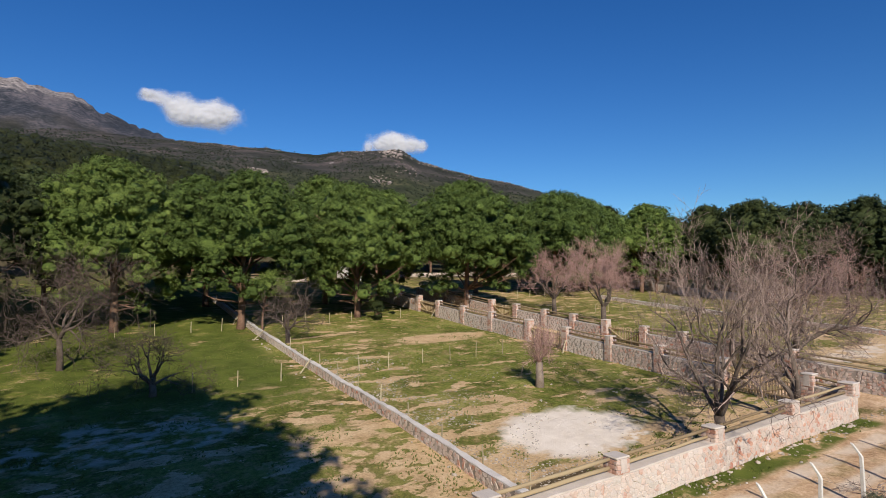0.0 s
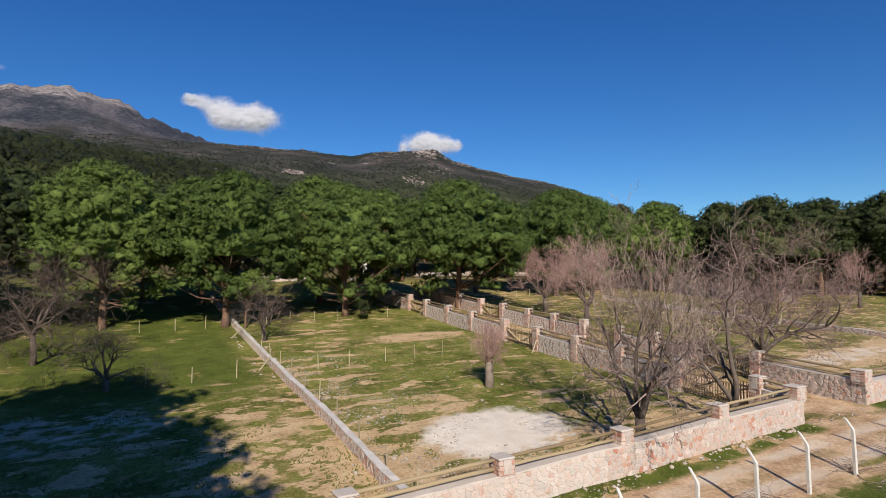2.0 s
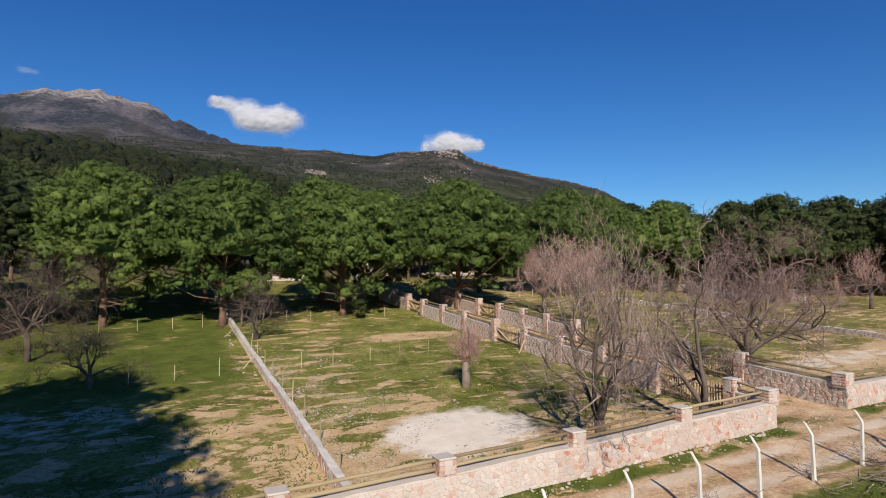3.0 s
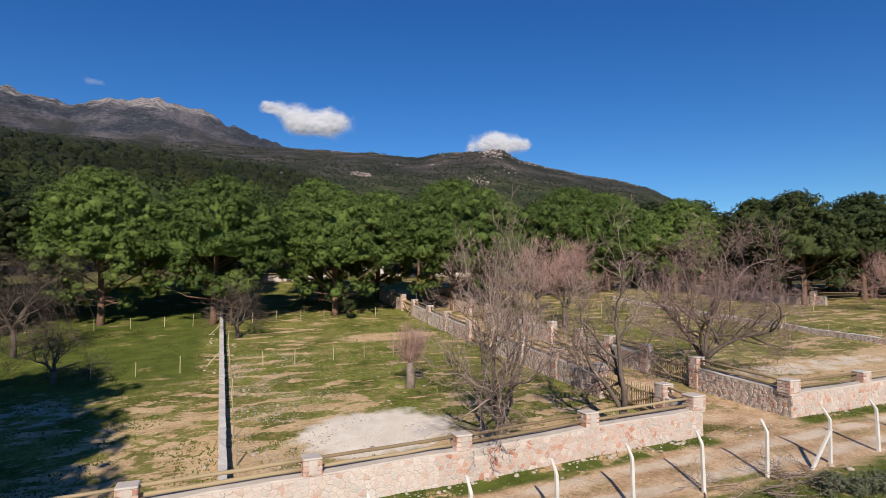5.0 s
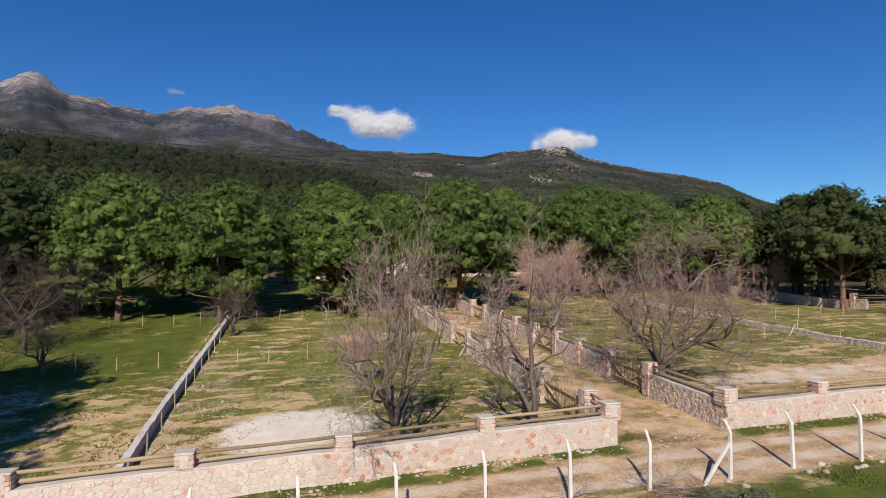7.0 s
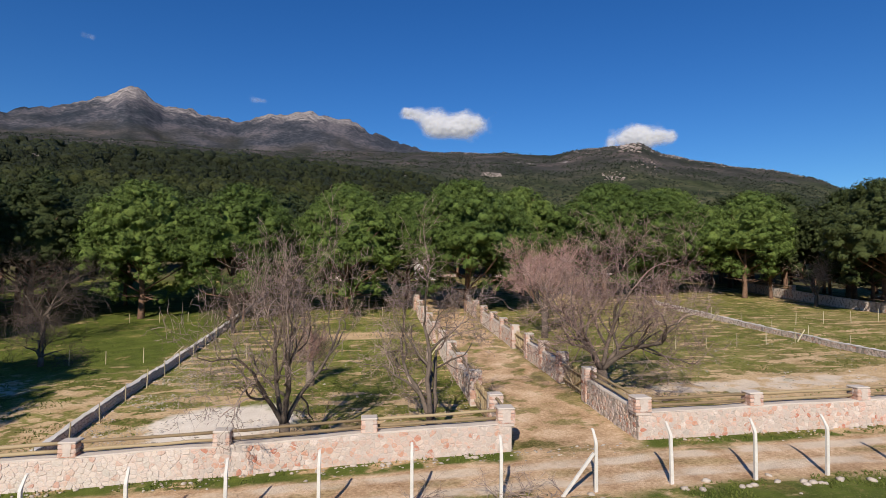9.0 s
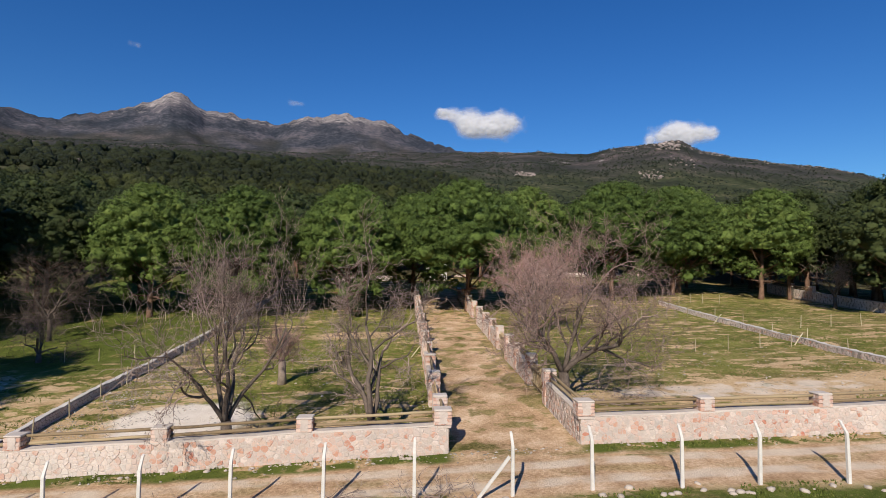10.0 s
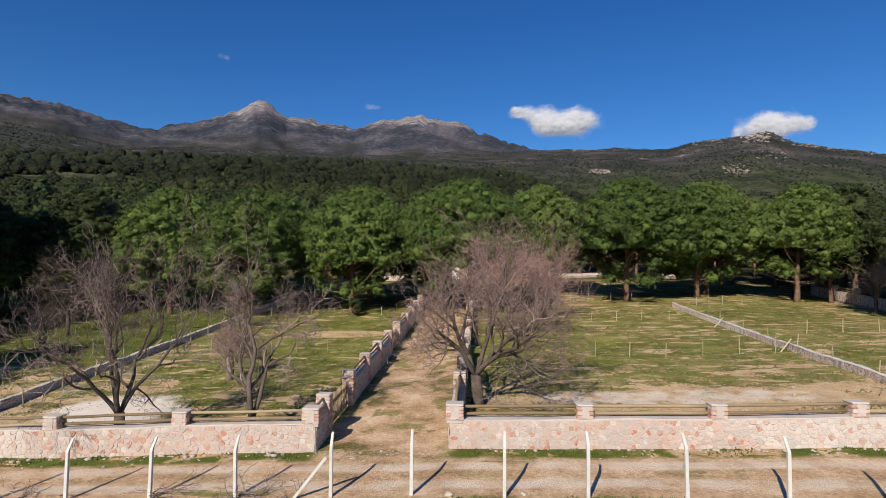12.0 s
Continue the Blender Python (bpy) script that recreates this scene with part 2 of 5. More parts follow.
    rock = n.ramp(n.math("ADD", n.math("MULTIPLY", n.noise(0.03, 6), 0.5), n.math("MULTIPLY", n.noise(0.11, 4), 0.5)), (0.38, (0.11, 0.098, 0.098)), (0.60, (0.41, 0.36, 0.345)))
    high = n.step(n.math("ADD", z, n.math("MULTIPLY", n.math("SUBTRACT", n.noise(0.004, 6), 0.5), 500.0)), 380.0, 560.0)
    crag = n.step(n.math("ADD", z, n.math("MULTIPLY", n.math("SUBTRACT", n.noise(0.022, 7, None, 0.75), 0.5), 340.0)), 640.0, 720.0)
    # greyed upper ridge: haze put into the slope colour
    hazed_slope = n.ramp(n.math("ADD", n.math("MULTIPLY", n.noise(0.012, 7), 0.5), n.math("MULTIPLY", n.noise(0.16, 6, None, 0.7), 0.5)), (0.40, (0.022, 0.025, 0.019)), (0.52, (0.050, 0.047, 0.043)), (0.64, (0.125, 0.098, 0.092)))
    wood = n.mix(n.math("MULTIPLY", n.step(dist, 560.0, 800.0), n.step(n.math("ADD", z, n.math("MULTIPLY", n.math("SUBTRACT", n.noise(0.008, 5), 0.5), 160.0)), 130.0, 230.0)), wood, hazed_slope)
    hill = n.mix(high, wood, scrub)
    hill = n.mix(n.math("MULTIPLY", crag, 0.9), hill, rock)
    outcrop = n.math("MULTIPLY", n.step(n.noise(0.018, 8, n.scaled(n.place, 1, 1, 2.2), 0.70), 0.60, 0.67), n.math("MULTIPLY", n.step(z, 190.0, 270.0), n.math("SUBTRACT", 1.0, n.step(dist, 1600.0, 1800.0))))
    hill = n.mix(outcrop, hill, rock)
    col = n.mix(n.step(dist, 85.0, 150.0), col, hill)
    bump = n.math("ADD", n.math("MULTIPLY", grain, 0.5), n.math("MULTIPLY", fine, 0.35))
    return n.done(col, 0.95, bump, 0.8, 0.09, spec=0.1)


GROUND = ground_material()
STONE = stone_material()
MORTAR = grained("lime_mortar", (0.41, 0.345, 0.305), (0.60, 0.525, 0.475), 2.5, 22, 0.92, 0.03)
EARTH_MORTAR = grained("earth_mortar", (0.22, 0.185, 0.155), (0.42, 0.36, 0.31), 1.5, 30, 0.95, 0.015)
GREY_TOP = grained("grey_concrete", (0.43, 0.40, 0.375), (0.68, 0.635, 0.60), 1.5, 30, 0.9, 0.012)
COPING = grained("cast_concrete", (0.44, 0.385, 0.34), (0.64, 0.57, 0.515), 2.0, 35, 0.85, 0.006)


def brick_material():
    n = Nodes("pink_brick")
    col = n.ramp(n.math("ADD", n.math("MULTIPLY", n.random(), 0.6), n.math("MULTIPLY", n.noise(20, 4), 0.4)), (0.25, (0.40, 0.21, 0.15)), (0.5, (0.52, 0.33, 0.26)), (0.75, (0.62, 0.48, 0.41)))
    smear = n.math("MULTIPLY", n.step(n.noise(4.0, 6, None, 0.65), 0.46, 0.60), 0.6)
    col = n.mix(smear, col, n.mix(n.noise(14, 4), (0.48, 0.42, 0.38), (0.68, 0.62, 0.57)))
    return n.done(col, 0.9, n.noise(25, 6), 0.8, 0.02)


BRICK = brick_material()
RAIL = grained("weathered_log", (0.20, 0.145, 0.085), (0.36, 0.28, 0.17), 2.0, 30, 0.8, 0.006, "object", 0.5)
PICKET = grained("pale_timber", (0.30, 0.215, 0.12), (0.50, 0.39, 0.24), 3.0, 40, 0.8, 0.004, "object", 0.6)
POST = grained("white_concrete_post", (0.50, 0.47, 0.43), (0.72, 0.69, 0.65), 3.0, 50, 0.8, 0.004)
STAKE = grained("split_stake", (0.30, 0.25, 0.16), (0.50, 0.43, 0.29), 4.0, 40, 0.85, 0.004, "object", 0.5)
PINE_BARK = grained("pine_bark", (0.075, 0.043, 0.03), (0.27, 0.165, 0.115), 3.0, 14, 0.95, 0.04)
GREY_BARK = grained("grey_bark", (0.045, 0.034, 0.028), (0.19, 0.148, 0.12), 3.0, 25, 0.9, 0.02)
LIGHT_BARK = grained("pale_bark", (0.13, 0.10, 0.08), (0.33, 0.265, 0.215), 3.0, 25, 0.9, 0.02)
PALE_TWIG = grained("pale_twig", (0.15, 0.105, 0.085), (0.38, 0.295, 0.245), 1.2, 10, 0.85, 0.003, "island", 0.5)
MID_TWIG = grained("grey_brown_twig", (0.115, 0.08, 0.07), (0.37, 0.28, 0.24), 1.2, 10, 0.85, 0.003, "island", 0.5)
ROSE_TWIG = grained("rose_brown_twig", (0.11, 0.070, 0.062), (0.34, 0.24, 0.212), 1.2, 10, 0.85, 0.003, "island", 0.5)
DARK_TWIG = grained("dark_twig", (0.06, 0.042, 0.036), (0.16, 0.122, 0.10), 1.2, 10, 0.85, 0.003, "island", 0.5)
PINK_TWIG = grained("pink_twig", (0.24, 0.135, 0.115), (0.46, 0.31, 0.27), 1.2, 10, 0.85, 0.003, "island", 0.5)
NEEDLES = needle_material("pine_needles", (0.032, 0.056, 0.014), (0.120, 0.178, 0.040), (0.250, 0.312, 0.077))
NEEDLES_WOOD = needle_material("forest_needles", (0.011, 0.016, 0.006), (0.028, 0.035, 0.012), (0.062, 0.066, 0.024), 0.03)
NEEDLES_SCRUB = needle_material("hill_scrub", (0.020, 0.027, 0.008), (0.050, 0.060, 0.016), (0.095, 0.100, 0.032), 0.04)
NEEDLES_RIDGE = needle_material("ridge_scrub", (0.016, 0.024, 0.015), (0.038, 0.049, 0.031), (0.078, 0.082, 0.062), 0.012)
# darker pine needles; the shade on the left-hand pines is in this colour
NEEDLES_DARK = needle_material("dark_shaded_needles", (0.017, 0.026, 0.009), (0.047, 0.064, 0.020), (0.100, 0.122, 0.038))
PEBBLE = grained("pebble", (0.24, 0.205, 0.17), (0.50, 0.44, 0.38), 2.0, 20, 0.9, 0.02, "island", 0.4)
ROCK = grained("field_stone", (0.20, 0.17, 0.145), (0.48, 0.41, 0.35), 2.0, 20, 0.9, 0.02, "island", 0.4)


def cloud_material():
    """Vapour: thin at the rim, by the thickness stored on the mesh."""
    n = Nodes("cloud_vapour")
    thick = n.t.nodes.new("ShaderNodeAttribute")
    thick.attribute_name = "thickness"
    veil = n.math("MULTIPLY", n.step(n.math("ADD", thick.outputs["Fac"], n.math("MULTIPLY", n.math("SUBTRACT", n.noise(0.012, 6, None, 0.6), 0.5), 0.6)), 0.04, 1.3), 0.76)
    n.put(n.bsdf.inputs["Alpha"], veil)
    # faint glow added to lift the cloud's shaded parts
    n.bsdf.inputs["Emission Color"].default_value = (0.9, 0.94, 1.0, 1)
    n.bsdf.inputs["Emission Strength"].default_value = 0.10
    return n.done((0.44, 0.435, 0.455), 1.0, spec=0.0)


CLOUD = cloud_material()


# ---- lie of the land ----
def pl(az, *pairs):
    """A line through (azimuth, value) pairs."""
    return float(np.interp(az, [p[0] for p in pairs], [p[1] for p in pairs]))


def lie(x, y):
    """The gentle slope of the fields."""
    k = max(0.0, min(1.0, (22.0 - y) / 9.0))
    dip = k * k * (3 - 2 * k) * pl(x, (6, -0.35), (13, -0.27), (18, -0.25), (22.6, -0.17), (27, -0.13), (32, -0.08), (36.7, -0.14), (41, -0.2), (50, -0.25)) if k > 0 else 0.0
    return 0.2383 + 0.03477 * x + 0.03612 * y - 0.000279 * x * y + 0.00071 * y * y + 0.000109 * x * x + dip - 0.85 * max(0.0, min(1.0, (x - 55) / 14)) * max(0.0, min(1.0, (y - 33) / 9))


HUB_X, HUB_Y = 17.0, -5.0


def land(x, y):
    """The ground's height anywhere: fields, foothill, wooded ridge, rocky mountain."""
    dx, dy = x - HUB_X, y - HUB_Y
    r, az = math.hypot(dx, dy), math.degrees(math.atan2(dx, dy))
    bumps = 0.05 * noise.noise((x * 0.35, y * 0.35, 0)) + 0.02 * noise.noise((x * 1.3, y * 1.3, 4))
    if r <= 72:
        return lie(x, y) + bumps
    k = 72 / r
    rim = lie(HUB_X + dx * k, HUB_Y + dy * k)
    foot = pl(az, (-180, 10), (-90, 30), (-60, 66), (-40, 79), (-32, 86), (-20, 91), (-12, 90), (-2, 88), (5, 82), (10, 68), (20, 50), (30, 38), (45, 22), (60, 16), (90, 12), (180, 10))
    ridge = pl(az, (-180, 50), (-90, 150), (-60, 280), (-41, 310), (-33, 285), (-25, 300), (-19, 305), (-8, 305), (0, 315), (6.3, 318), (9.1, 316), (13.9, 317), (18.4, 304), (21.3, 315), (23.4, 319), (25.2, 321), (26.8, 321), (27.6, 310), (28.6, 296), (31, 279), (34.5, 258), (38.8, 232), (41.5, 207), (43.5, 180), (47, 140), (52, 85), (60, 45), (90, 30), (180, 50))
    peak = pl(az, (-180, 90), (-90, 300), (-60, 600), (-41.5, 659), (-37.7, 660), (-33.6, 620), (-30.9, 602), (-26.8, 650), (-23.3, 716), (-21.6, 776), (-20.3, 758), (-18.7, 704), (-16, 700), (-12.4, 672), (-9.3, 722), (-5.9, 744), (-2.5, 722), (0.6, 662), (3.2, 622), (6, 580), (9, 520), (14, 430), (25, 300), (40, 200), (60, 90), (90, 60), (180, 90))
    h = float(np.interp(r, [72, 130, 420, 560, 1400, 1650, 2600, 3000, 4500], [rim, rim + (foot - rim) * 0.13, foot, foot - 4, ridge, ridge - 30, peak, peak - 120, peak * 0.4]))
    far = min(1.0, (r - 72) / 350)
    rough = noise.fractal((x * 0.011, y * 0.011, 2), 1.0, 2.0, 4)
    grow = 3.0 * far + 3.0 * max(0.0, min(1.0, (r - 500) / 900)) + 10 * max(0.0, min(1.0, (r - 1600) / 900))
    crag = max(0.0, min(1.0, (r - 1900) / 500)) * 16 + (2.5 * max(0.0, 1 - abs(az - 26) / 8) if 1150 < r < 1700 else 0)
    if crag:
        h += crag * (0.5 - abs(noise.noise((x * 0.017, y * 0.017, 7)))) + crag * 0.6 * noise.noise((x * 0.05, y * 0.05, 3))
    return h + bumps * (1 - far) + rough * grow


def ground_at(x, y):
    return lie(x, y) + 0.05 * noise.noise((x * 0.35, y * 0.35, 0)) + 0.02 * noise.noise((x * 1.3, y * 1.3, 4))


# ---- building blocks ----
def mesh_of(name, verts, faces, material, smooth=False):
    me = bpy.data.meshes.new(name)
    me.from_pydata([tuple(v) for v in verts], [], faces)
    me.materials.append(material)
    if smooth:
        me.polygons.foreach_set("use_smooth", [True] * len(me.polygons))
    me.update()
    return me


def part(name, bm, material, parent, label=""):
    """Links a bmesh as one mesh object under a thing or a part."""
    me = bpy.data.meshes.new(name)
    bmesh.ops.recalc_face_normals(bm, faces=bm.faces)
    bm.to_mesh(me)
    bm.free()
    me.materials.append(material)
    ob = new(name, me)
    ob.parent = parent
    return tagged(ob, label) if label else ob


def piece(name, me, parent, m):
    ob = new(name, me)
    ob.parent = parent
    ob.matrix_basis = m
    return ob


def thing(name, m, label, category, group="", kind=""):
    ob = new(name)
    ob.matrix_basis = m
    return tagged(ob, label, category, group, kind)


def box(bm, lo, hi, bevel=0.0):
    r = bmesh.ops.create_cube(bm, size=1.0)
    vs = r["verts"]
    for v in vs:
        v.co = Vector([lo[i] + (v.co[i] + 0.5) * (hi[i] - lo[i]) for i in range(3)])
    if bevel:
        bmesh.ops.bevel(bm, geom=list({e for v in vs for e in v.link_edges}), offset=bevel, segments=1, affect="EDGES")
    return bm


def tubes(paths):
    """Tapered round limbs. paths: (points, radii, sides). Returns verts and faces."""
    verts, faces = [], []
    for pts, radii, sides in paths:
        start = len(verts)
        pts = [Vector(p) for p in pts]
        for i, p in enumerate(pts):
            d = (pts[min(i + 1, len(pts) - 1)] - pts[max(i - 1, 0)]).normalized()
            a = d.orthogonal().normalized() if i == 0 else (a - d * a.dot(d)).normalized()
            b = d.cross(a)
            for k in range(sides):
                w = 2 * math.pi * k / sides
                verts.append(p + (a * math.cos(w) + b * math.sin(w)) * radii[i])
        for i in range(len(pts) - 1):
            for k in range(sides):
                q, s = start + i * sides, start + (i + 1) * sides
                faces.append((q + k, q + (k + 1) % sides, s + (k + 1) % sides, s + k))
        faces.append(tuple(start + k for k in reversed(range(sides))))
        faces.append(tuple(start + (len(pts) - 1) * sides + k for k in range(sides)))
    return verts, faces


# ---- ground sheet, out to the mountains ----
def build_ground():
    az = list(np.arange(-46, 84, 0.28)) + list(np.arange(84, 314, 3.0))
    radii = list(np.arange(1.0, 72, 0.55)) + list(72 * np.exp(np.arange(0, math.log(4400 / 72), 0.026)))
    verts, faces = [(HUB_X, HUB_Y, land(HUB_X, HUB_Y))], []
    n = len(az)
    for r in radii:
        for a in az:
            x, y = HUB_X + r * math.sin(radians(a)), HUB_Y + r * math.cos(radians(a))
            verts.append((x, y, land(x, y)))
    for k in range(n):
        faces.append((0, 1 + (k + 1) % n, 1 + k))
    for i in range(len(radii) - 1):
        for k in range(n):
            a, b = 1 + i * n, 1 + (i + 1) * n
            faces.append((a + k, a + (k + 1) % n, b + (k + 1) % n, b + k))
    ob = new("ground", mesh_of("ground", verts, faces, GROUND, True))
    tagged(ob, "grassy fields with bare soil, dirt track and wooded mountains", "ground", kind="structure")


build_ground()


# ---- stone walls ----
FRONT_Y, LANE_L, LANE_R, LOW_L, LOW_R = 11.85, 27.3, 32.3, 10.85, 51.6


def clip(poly, a, b, c):
    """The part of a polygon where a*x + b*y <= c."""
    out = []
    for i, p in enumerate(poly):
        q = poly[(i + 1) % len(poly)]
        dp, dq = a * p[0] + b * p[1] - c, a * q[0] + b * q[1] - c
        if dp <= 0:
            out.append(p)
        if dp * dq < 0:
            k = dp / (dp - dq)
            out.append((p[0] + (q[0] - p[0]) * k, p[1] + (q[1] - p[1]) * k))
    return out


def rubble(rnd, lo, hi, z0, z1, cell, gap):
    """Irregular stones that fill a wall's face: (centre s, centre z, outline about it)."""
    seeds = []
    rows = max(2, round((z1 - z0) / cell[1]))
    for r in range(rows):
        s = lo + rnd.uniform(-0.2, 0.1)
        while s < hi + 0.2:
            seeds.append((s + rnd.uniform(-0.07, 0.07), z0 + (z1 - z0) * (r + 0.5 + rnd.uniform(-0.36, 0.36)) / rows))
            s += cell[0] * rnd.uniform(0.55, 1.45)
    seeds.sort()
    out = []
    for i, (s, z) in enumerate(seeds):
        poly = [(max(lo, s - 0.5), z0), (min(hi, s + 0.5), z0), (min(hi, s + 0.5), z1), (max(lo, s - 0.5), z1)]
        if not lo < s < hi:
            continue
        for step in (-1, 1):
            k = i + step
            while 0 <= k < len(seeds) and abs(seeds[k][0] - s) < 0.85:
                ox, oz = seeds[k]
                dx, dz = ox - s, oz - z
                if dx or dz:
                    d = math.hypot(dx, dz)
                    poly = clip(poly, dx / d, dz / d, (dx * (s + ox) / 2 + dz * (z + oz) / 2) / d - gap)
                    if len(poly) < 3:
                        break
                k += step
            if len(poly) < 3:
                break
        if len(poly) >= 3:
            out.append((s, z, [(p[0] - s, p[1] - z) for p in poly]))
    return out


def stone_shape(rnd, ring):
    """A rough stone on an outline: rounded corners, a bulging uneven face."""
    soft = []
    for i, p in enumerate(ring):
        a, b = ring[i - 1], ring[(i + 1) % len(ring)]
        soft += [(p[0] * 0.8 + a[0] * 0.2, p[1] * 0.8 + a[1] * 0.2), (p[0] * 0.8 + b[0] * 0.2, p[1] * 0.8 + b[1] * 0.2)]
    n, out = len(soft), rnd.uniform(0.004, 0.024)
    verts = [(x, 0.02, z) for x, z in soft] + [(x * 0.97, -out * 0.5, z * 0.97) for x, z in soft] + [(x * 0.86, -out + rnd.uniform(-0.006, 0.006), z * 0.84) for x, z in soft]
    faces = [(j * n + i, j * n + (i + 1) % n, (j + 1) * n + (i + 1) % n, (j + 1) * n + i) for j in (0, 1) for i in range(n)] + [tuple(range(2 * n, 3 * n))]
    return verts, faces


def wall_run(name, axis, at, lo, hi, height, thick, faces_out, label, cell=(0.21, 0.165), singles=300, mortar=None, gap=0.006, order=1, top=None, uneven=0.012):
    """A rubble wall along x or y that follows the ground. faces_out: the sides (-1, 1) that carry stones, the first with single pieces."""
    rnd = random.Random(name)
    root = thing(name, Matrix(), label, "stone wall", kind="structure")

    def spot(s, side, z):
        return (s, at + side * thick / 2, z) if axis == "x" else (at + side * thick / 2, s, z)

    def base(s):
        return ground_at(s, at) if axis == "x" else ground_at(at, s)

    n = max(2, int((hi - lo) / (0.8 if uneven < 0.02 else 0.35)))
    ss = np.linspace(lo, hi, n + 1)
    for nm, z0, z1, grow, mat in (("core", -0.35, height - 0.05, 0.0, mortar or MORTAR), ("coping", height - 0.05, height, 0.004, top or COPING)):
        verts, faces = [], []
        for s in ss:
            t = thick / 2 + grow + (rnd.uniform(-0.4, 1.0) * uneven if uneven > 0.02 and nm == "coping" else 0)
            for side, z in ((-1, z0), (1, z0), (1, z1), (-1, z1)):
                w = uneven * rnd.uniform(-1, 1)
                verts.append((s, at + side * t, base(s) + z + w) if axis == "x" else (at + side * t, s, base(s) + z + w))
        for i in range(n):
            for k in range(4):
                faces.append((4 * i + k, 4 * i + (k + 1) % 4, 4 * i + 4 + (k + 1) % 4, 4 * i + 4 + k))
        faces += [(3, 2, 1, 0), (4 * n, 4 * n + 1, 4 * n + 2, 4 * n + 3)]
        bm = bmesh.new()
        for v in verts:
            bm.verts.new(v)
        bm.verts.ensure_lookup_table()
        for f in faces:
            bm.faces.new([bm.verts[i] for i in f])
        part(nm, bm, mat, root, "smooth pale concrete coping" if nm == "coping" else "")
    # facing stones, course by course
    left, rest_v, rest_f = singles, [], []
    for fi, side in enumerate(faces_out):
        turn = (0 if side < 0 else 180) if axis == "x" else (-90 if side < 0 else 90)
        cells = rubble(rnd, lo, hi, -0.05, height - 0.06, cell, gap)
        cells.sort(key=lambda c: order * c[0])
        for s, zc, ring in cells:
            verts, faces = stone_shape(rnd, ring)
            m = Matrix.Translation(spot(s, side, base(s) + zc)) @ pose(0, 0, 0, 0, 0, turn)
            if fi == 0 and left > 0:
                piece("stone", mesh_of("stone", verts, faces, STONE), root, m)
                left -= 1
            else:
                k = len(rest_v)
                rest_v += [m @ Vector(v) for v in verts]
                rest_f += [tuple(k + i for i in p) for p in faces]
    if rest_f:
        ob = new("rubble_facing", mesh_of("rubble_facing", rest_v, rest_f, STONE_JOINED))
        ob.parent = root
        tagged(ob, kind="stuff")
    return root


def joined_stone():
    n = Nodes("wall_stone_far")
    base = n.ramp(n.island(), (0.0, (0.46, 0.41, 0.37)), (0.22, (0.57, 0.47, 0.425)), (0.45, (0.55, 0.41, 0.35)), (0.62, (0.62, 0.53, 0.48)), (0.82, (0.58, 0.47, 0.41)), (0.94, (0.50, 0.31, 0.24)), (1.0, (0.45, 0.19, 0.12)))
    col = n.mix(n.math("MULTIPLY", n.noise(9, 5), 0.55), base, (0.70, 0.64, 0.57))
    smear = n.math("MULTIPLY", n.step(n.noise(5.5, 6, None, 0.65), 0.48, 0.62), 0.7)
    col = n.mix(smear, col, n.mix(n.noise(14, 4), (0.46, 0.40, 0.36), (0.68, 0.62, 0.57)))
    return n.done(col, 0.9, n.noise(16, 7, None, 0.65), 1.0, 0.035)


STONE_JOINED = joined_stone()

FRONT_H, LANE_H = 0.98, 1.05
wall_run("wall_front_west", "x", FRONT_Y, 3.2, LANE_L + 0.17, FRONT_H, 0.5, (-1, 1), "pale pink rubble stone wall beside the dirt track", order=-1)
wall_run("wall_front_east", "x", FRONT_Y, LANE_R - 0.17, 78.0, FRONT_H, 0.5, (-1,), "pale pink rubble stone wall beside the dirt track")
LANE_GAPS_L = [(11.63, 13.4), (17.5, 28.6), (32.4, 45.0), (48.6, 58.0)]
LANE_GAPS_R = [(11.63, 16.7), (20.2, 26.3), (29.7, 40.0), (43.6, 58.0)]
for i, (a, b) in enumerate(LANE_GAPS_L):
    wall_run("wall_lane_west", "y", LANE_L, a, b, LANE_H, 0.4, (-1, 1), "grey-pink rubble wall along the earth lane", singles=260 if i < 2 else 120, cell=(0.20, 0.155), mortar=EARTH_MORTAR, gap=0.009)
for i, (a, b) in enumerate(LANE_GAPS_R):
    wall_run("wall_lane_east", "y", LANE_R, a, b, LANE_H, 0.4, (-1, 1), "grey-pink rubble wall along the earth lane", singles=260 if i < 2 else 120, cell=(0.20, 0.155), mortar=EARTH_MORTAR, gap=0.009)
wall_run("wall_back_east", "y", 71.7, 38.0, 61.0, 0.95, 0.4, (-1,), "grey-pink rubble wall at the edge of the wood", singles=40, cell=(0.3, 0.22), mortar=EARTH_MORTAR)
wall_run("wall_back_north", "x", 72.5, 13.0, 24.0, 0.9, 0.4, (-1,), "grey-pink rubble wall among the pines", singles=40, cell=(0.3, 0.22), mortar=EARTH_MORTAR)
wall_run("wall_back_lawn", "x", 77.0, 33.0, 62.0, 0.32, 0.4, (-1,), "low rubble wall among the pines", singles=40, cell=(0.35, 0.25), mortar=EARTH_MORTAR, top=EARTH_MORTAR)
wall_run("wall_low_west", "y", LOW_L, 12.15, 62.0, 0.46, 0.23, (-1, 1), "low rubble wall with flat concrete top dividing the fields", cell=(0.21, 0.15), mortar=EARTH_MORTAR, gap=0.009, top=GREY_TOP, uneven=0.028)
wall_run("wall_low_east", "y", LOW_R, 12.2, 48.0, 0.40, 0.22, (-1, 1), "low rubble wall with flat concrete top dividing the fields", cell=(0.21, 0.15), mortar=EARTH_MORTAR, gap=0.009, top=GREY_TOP, uneven=0.028)


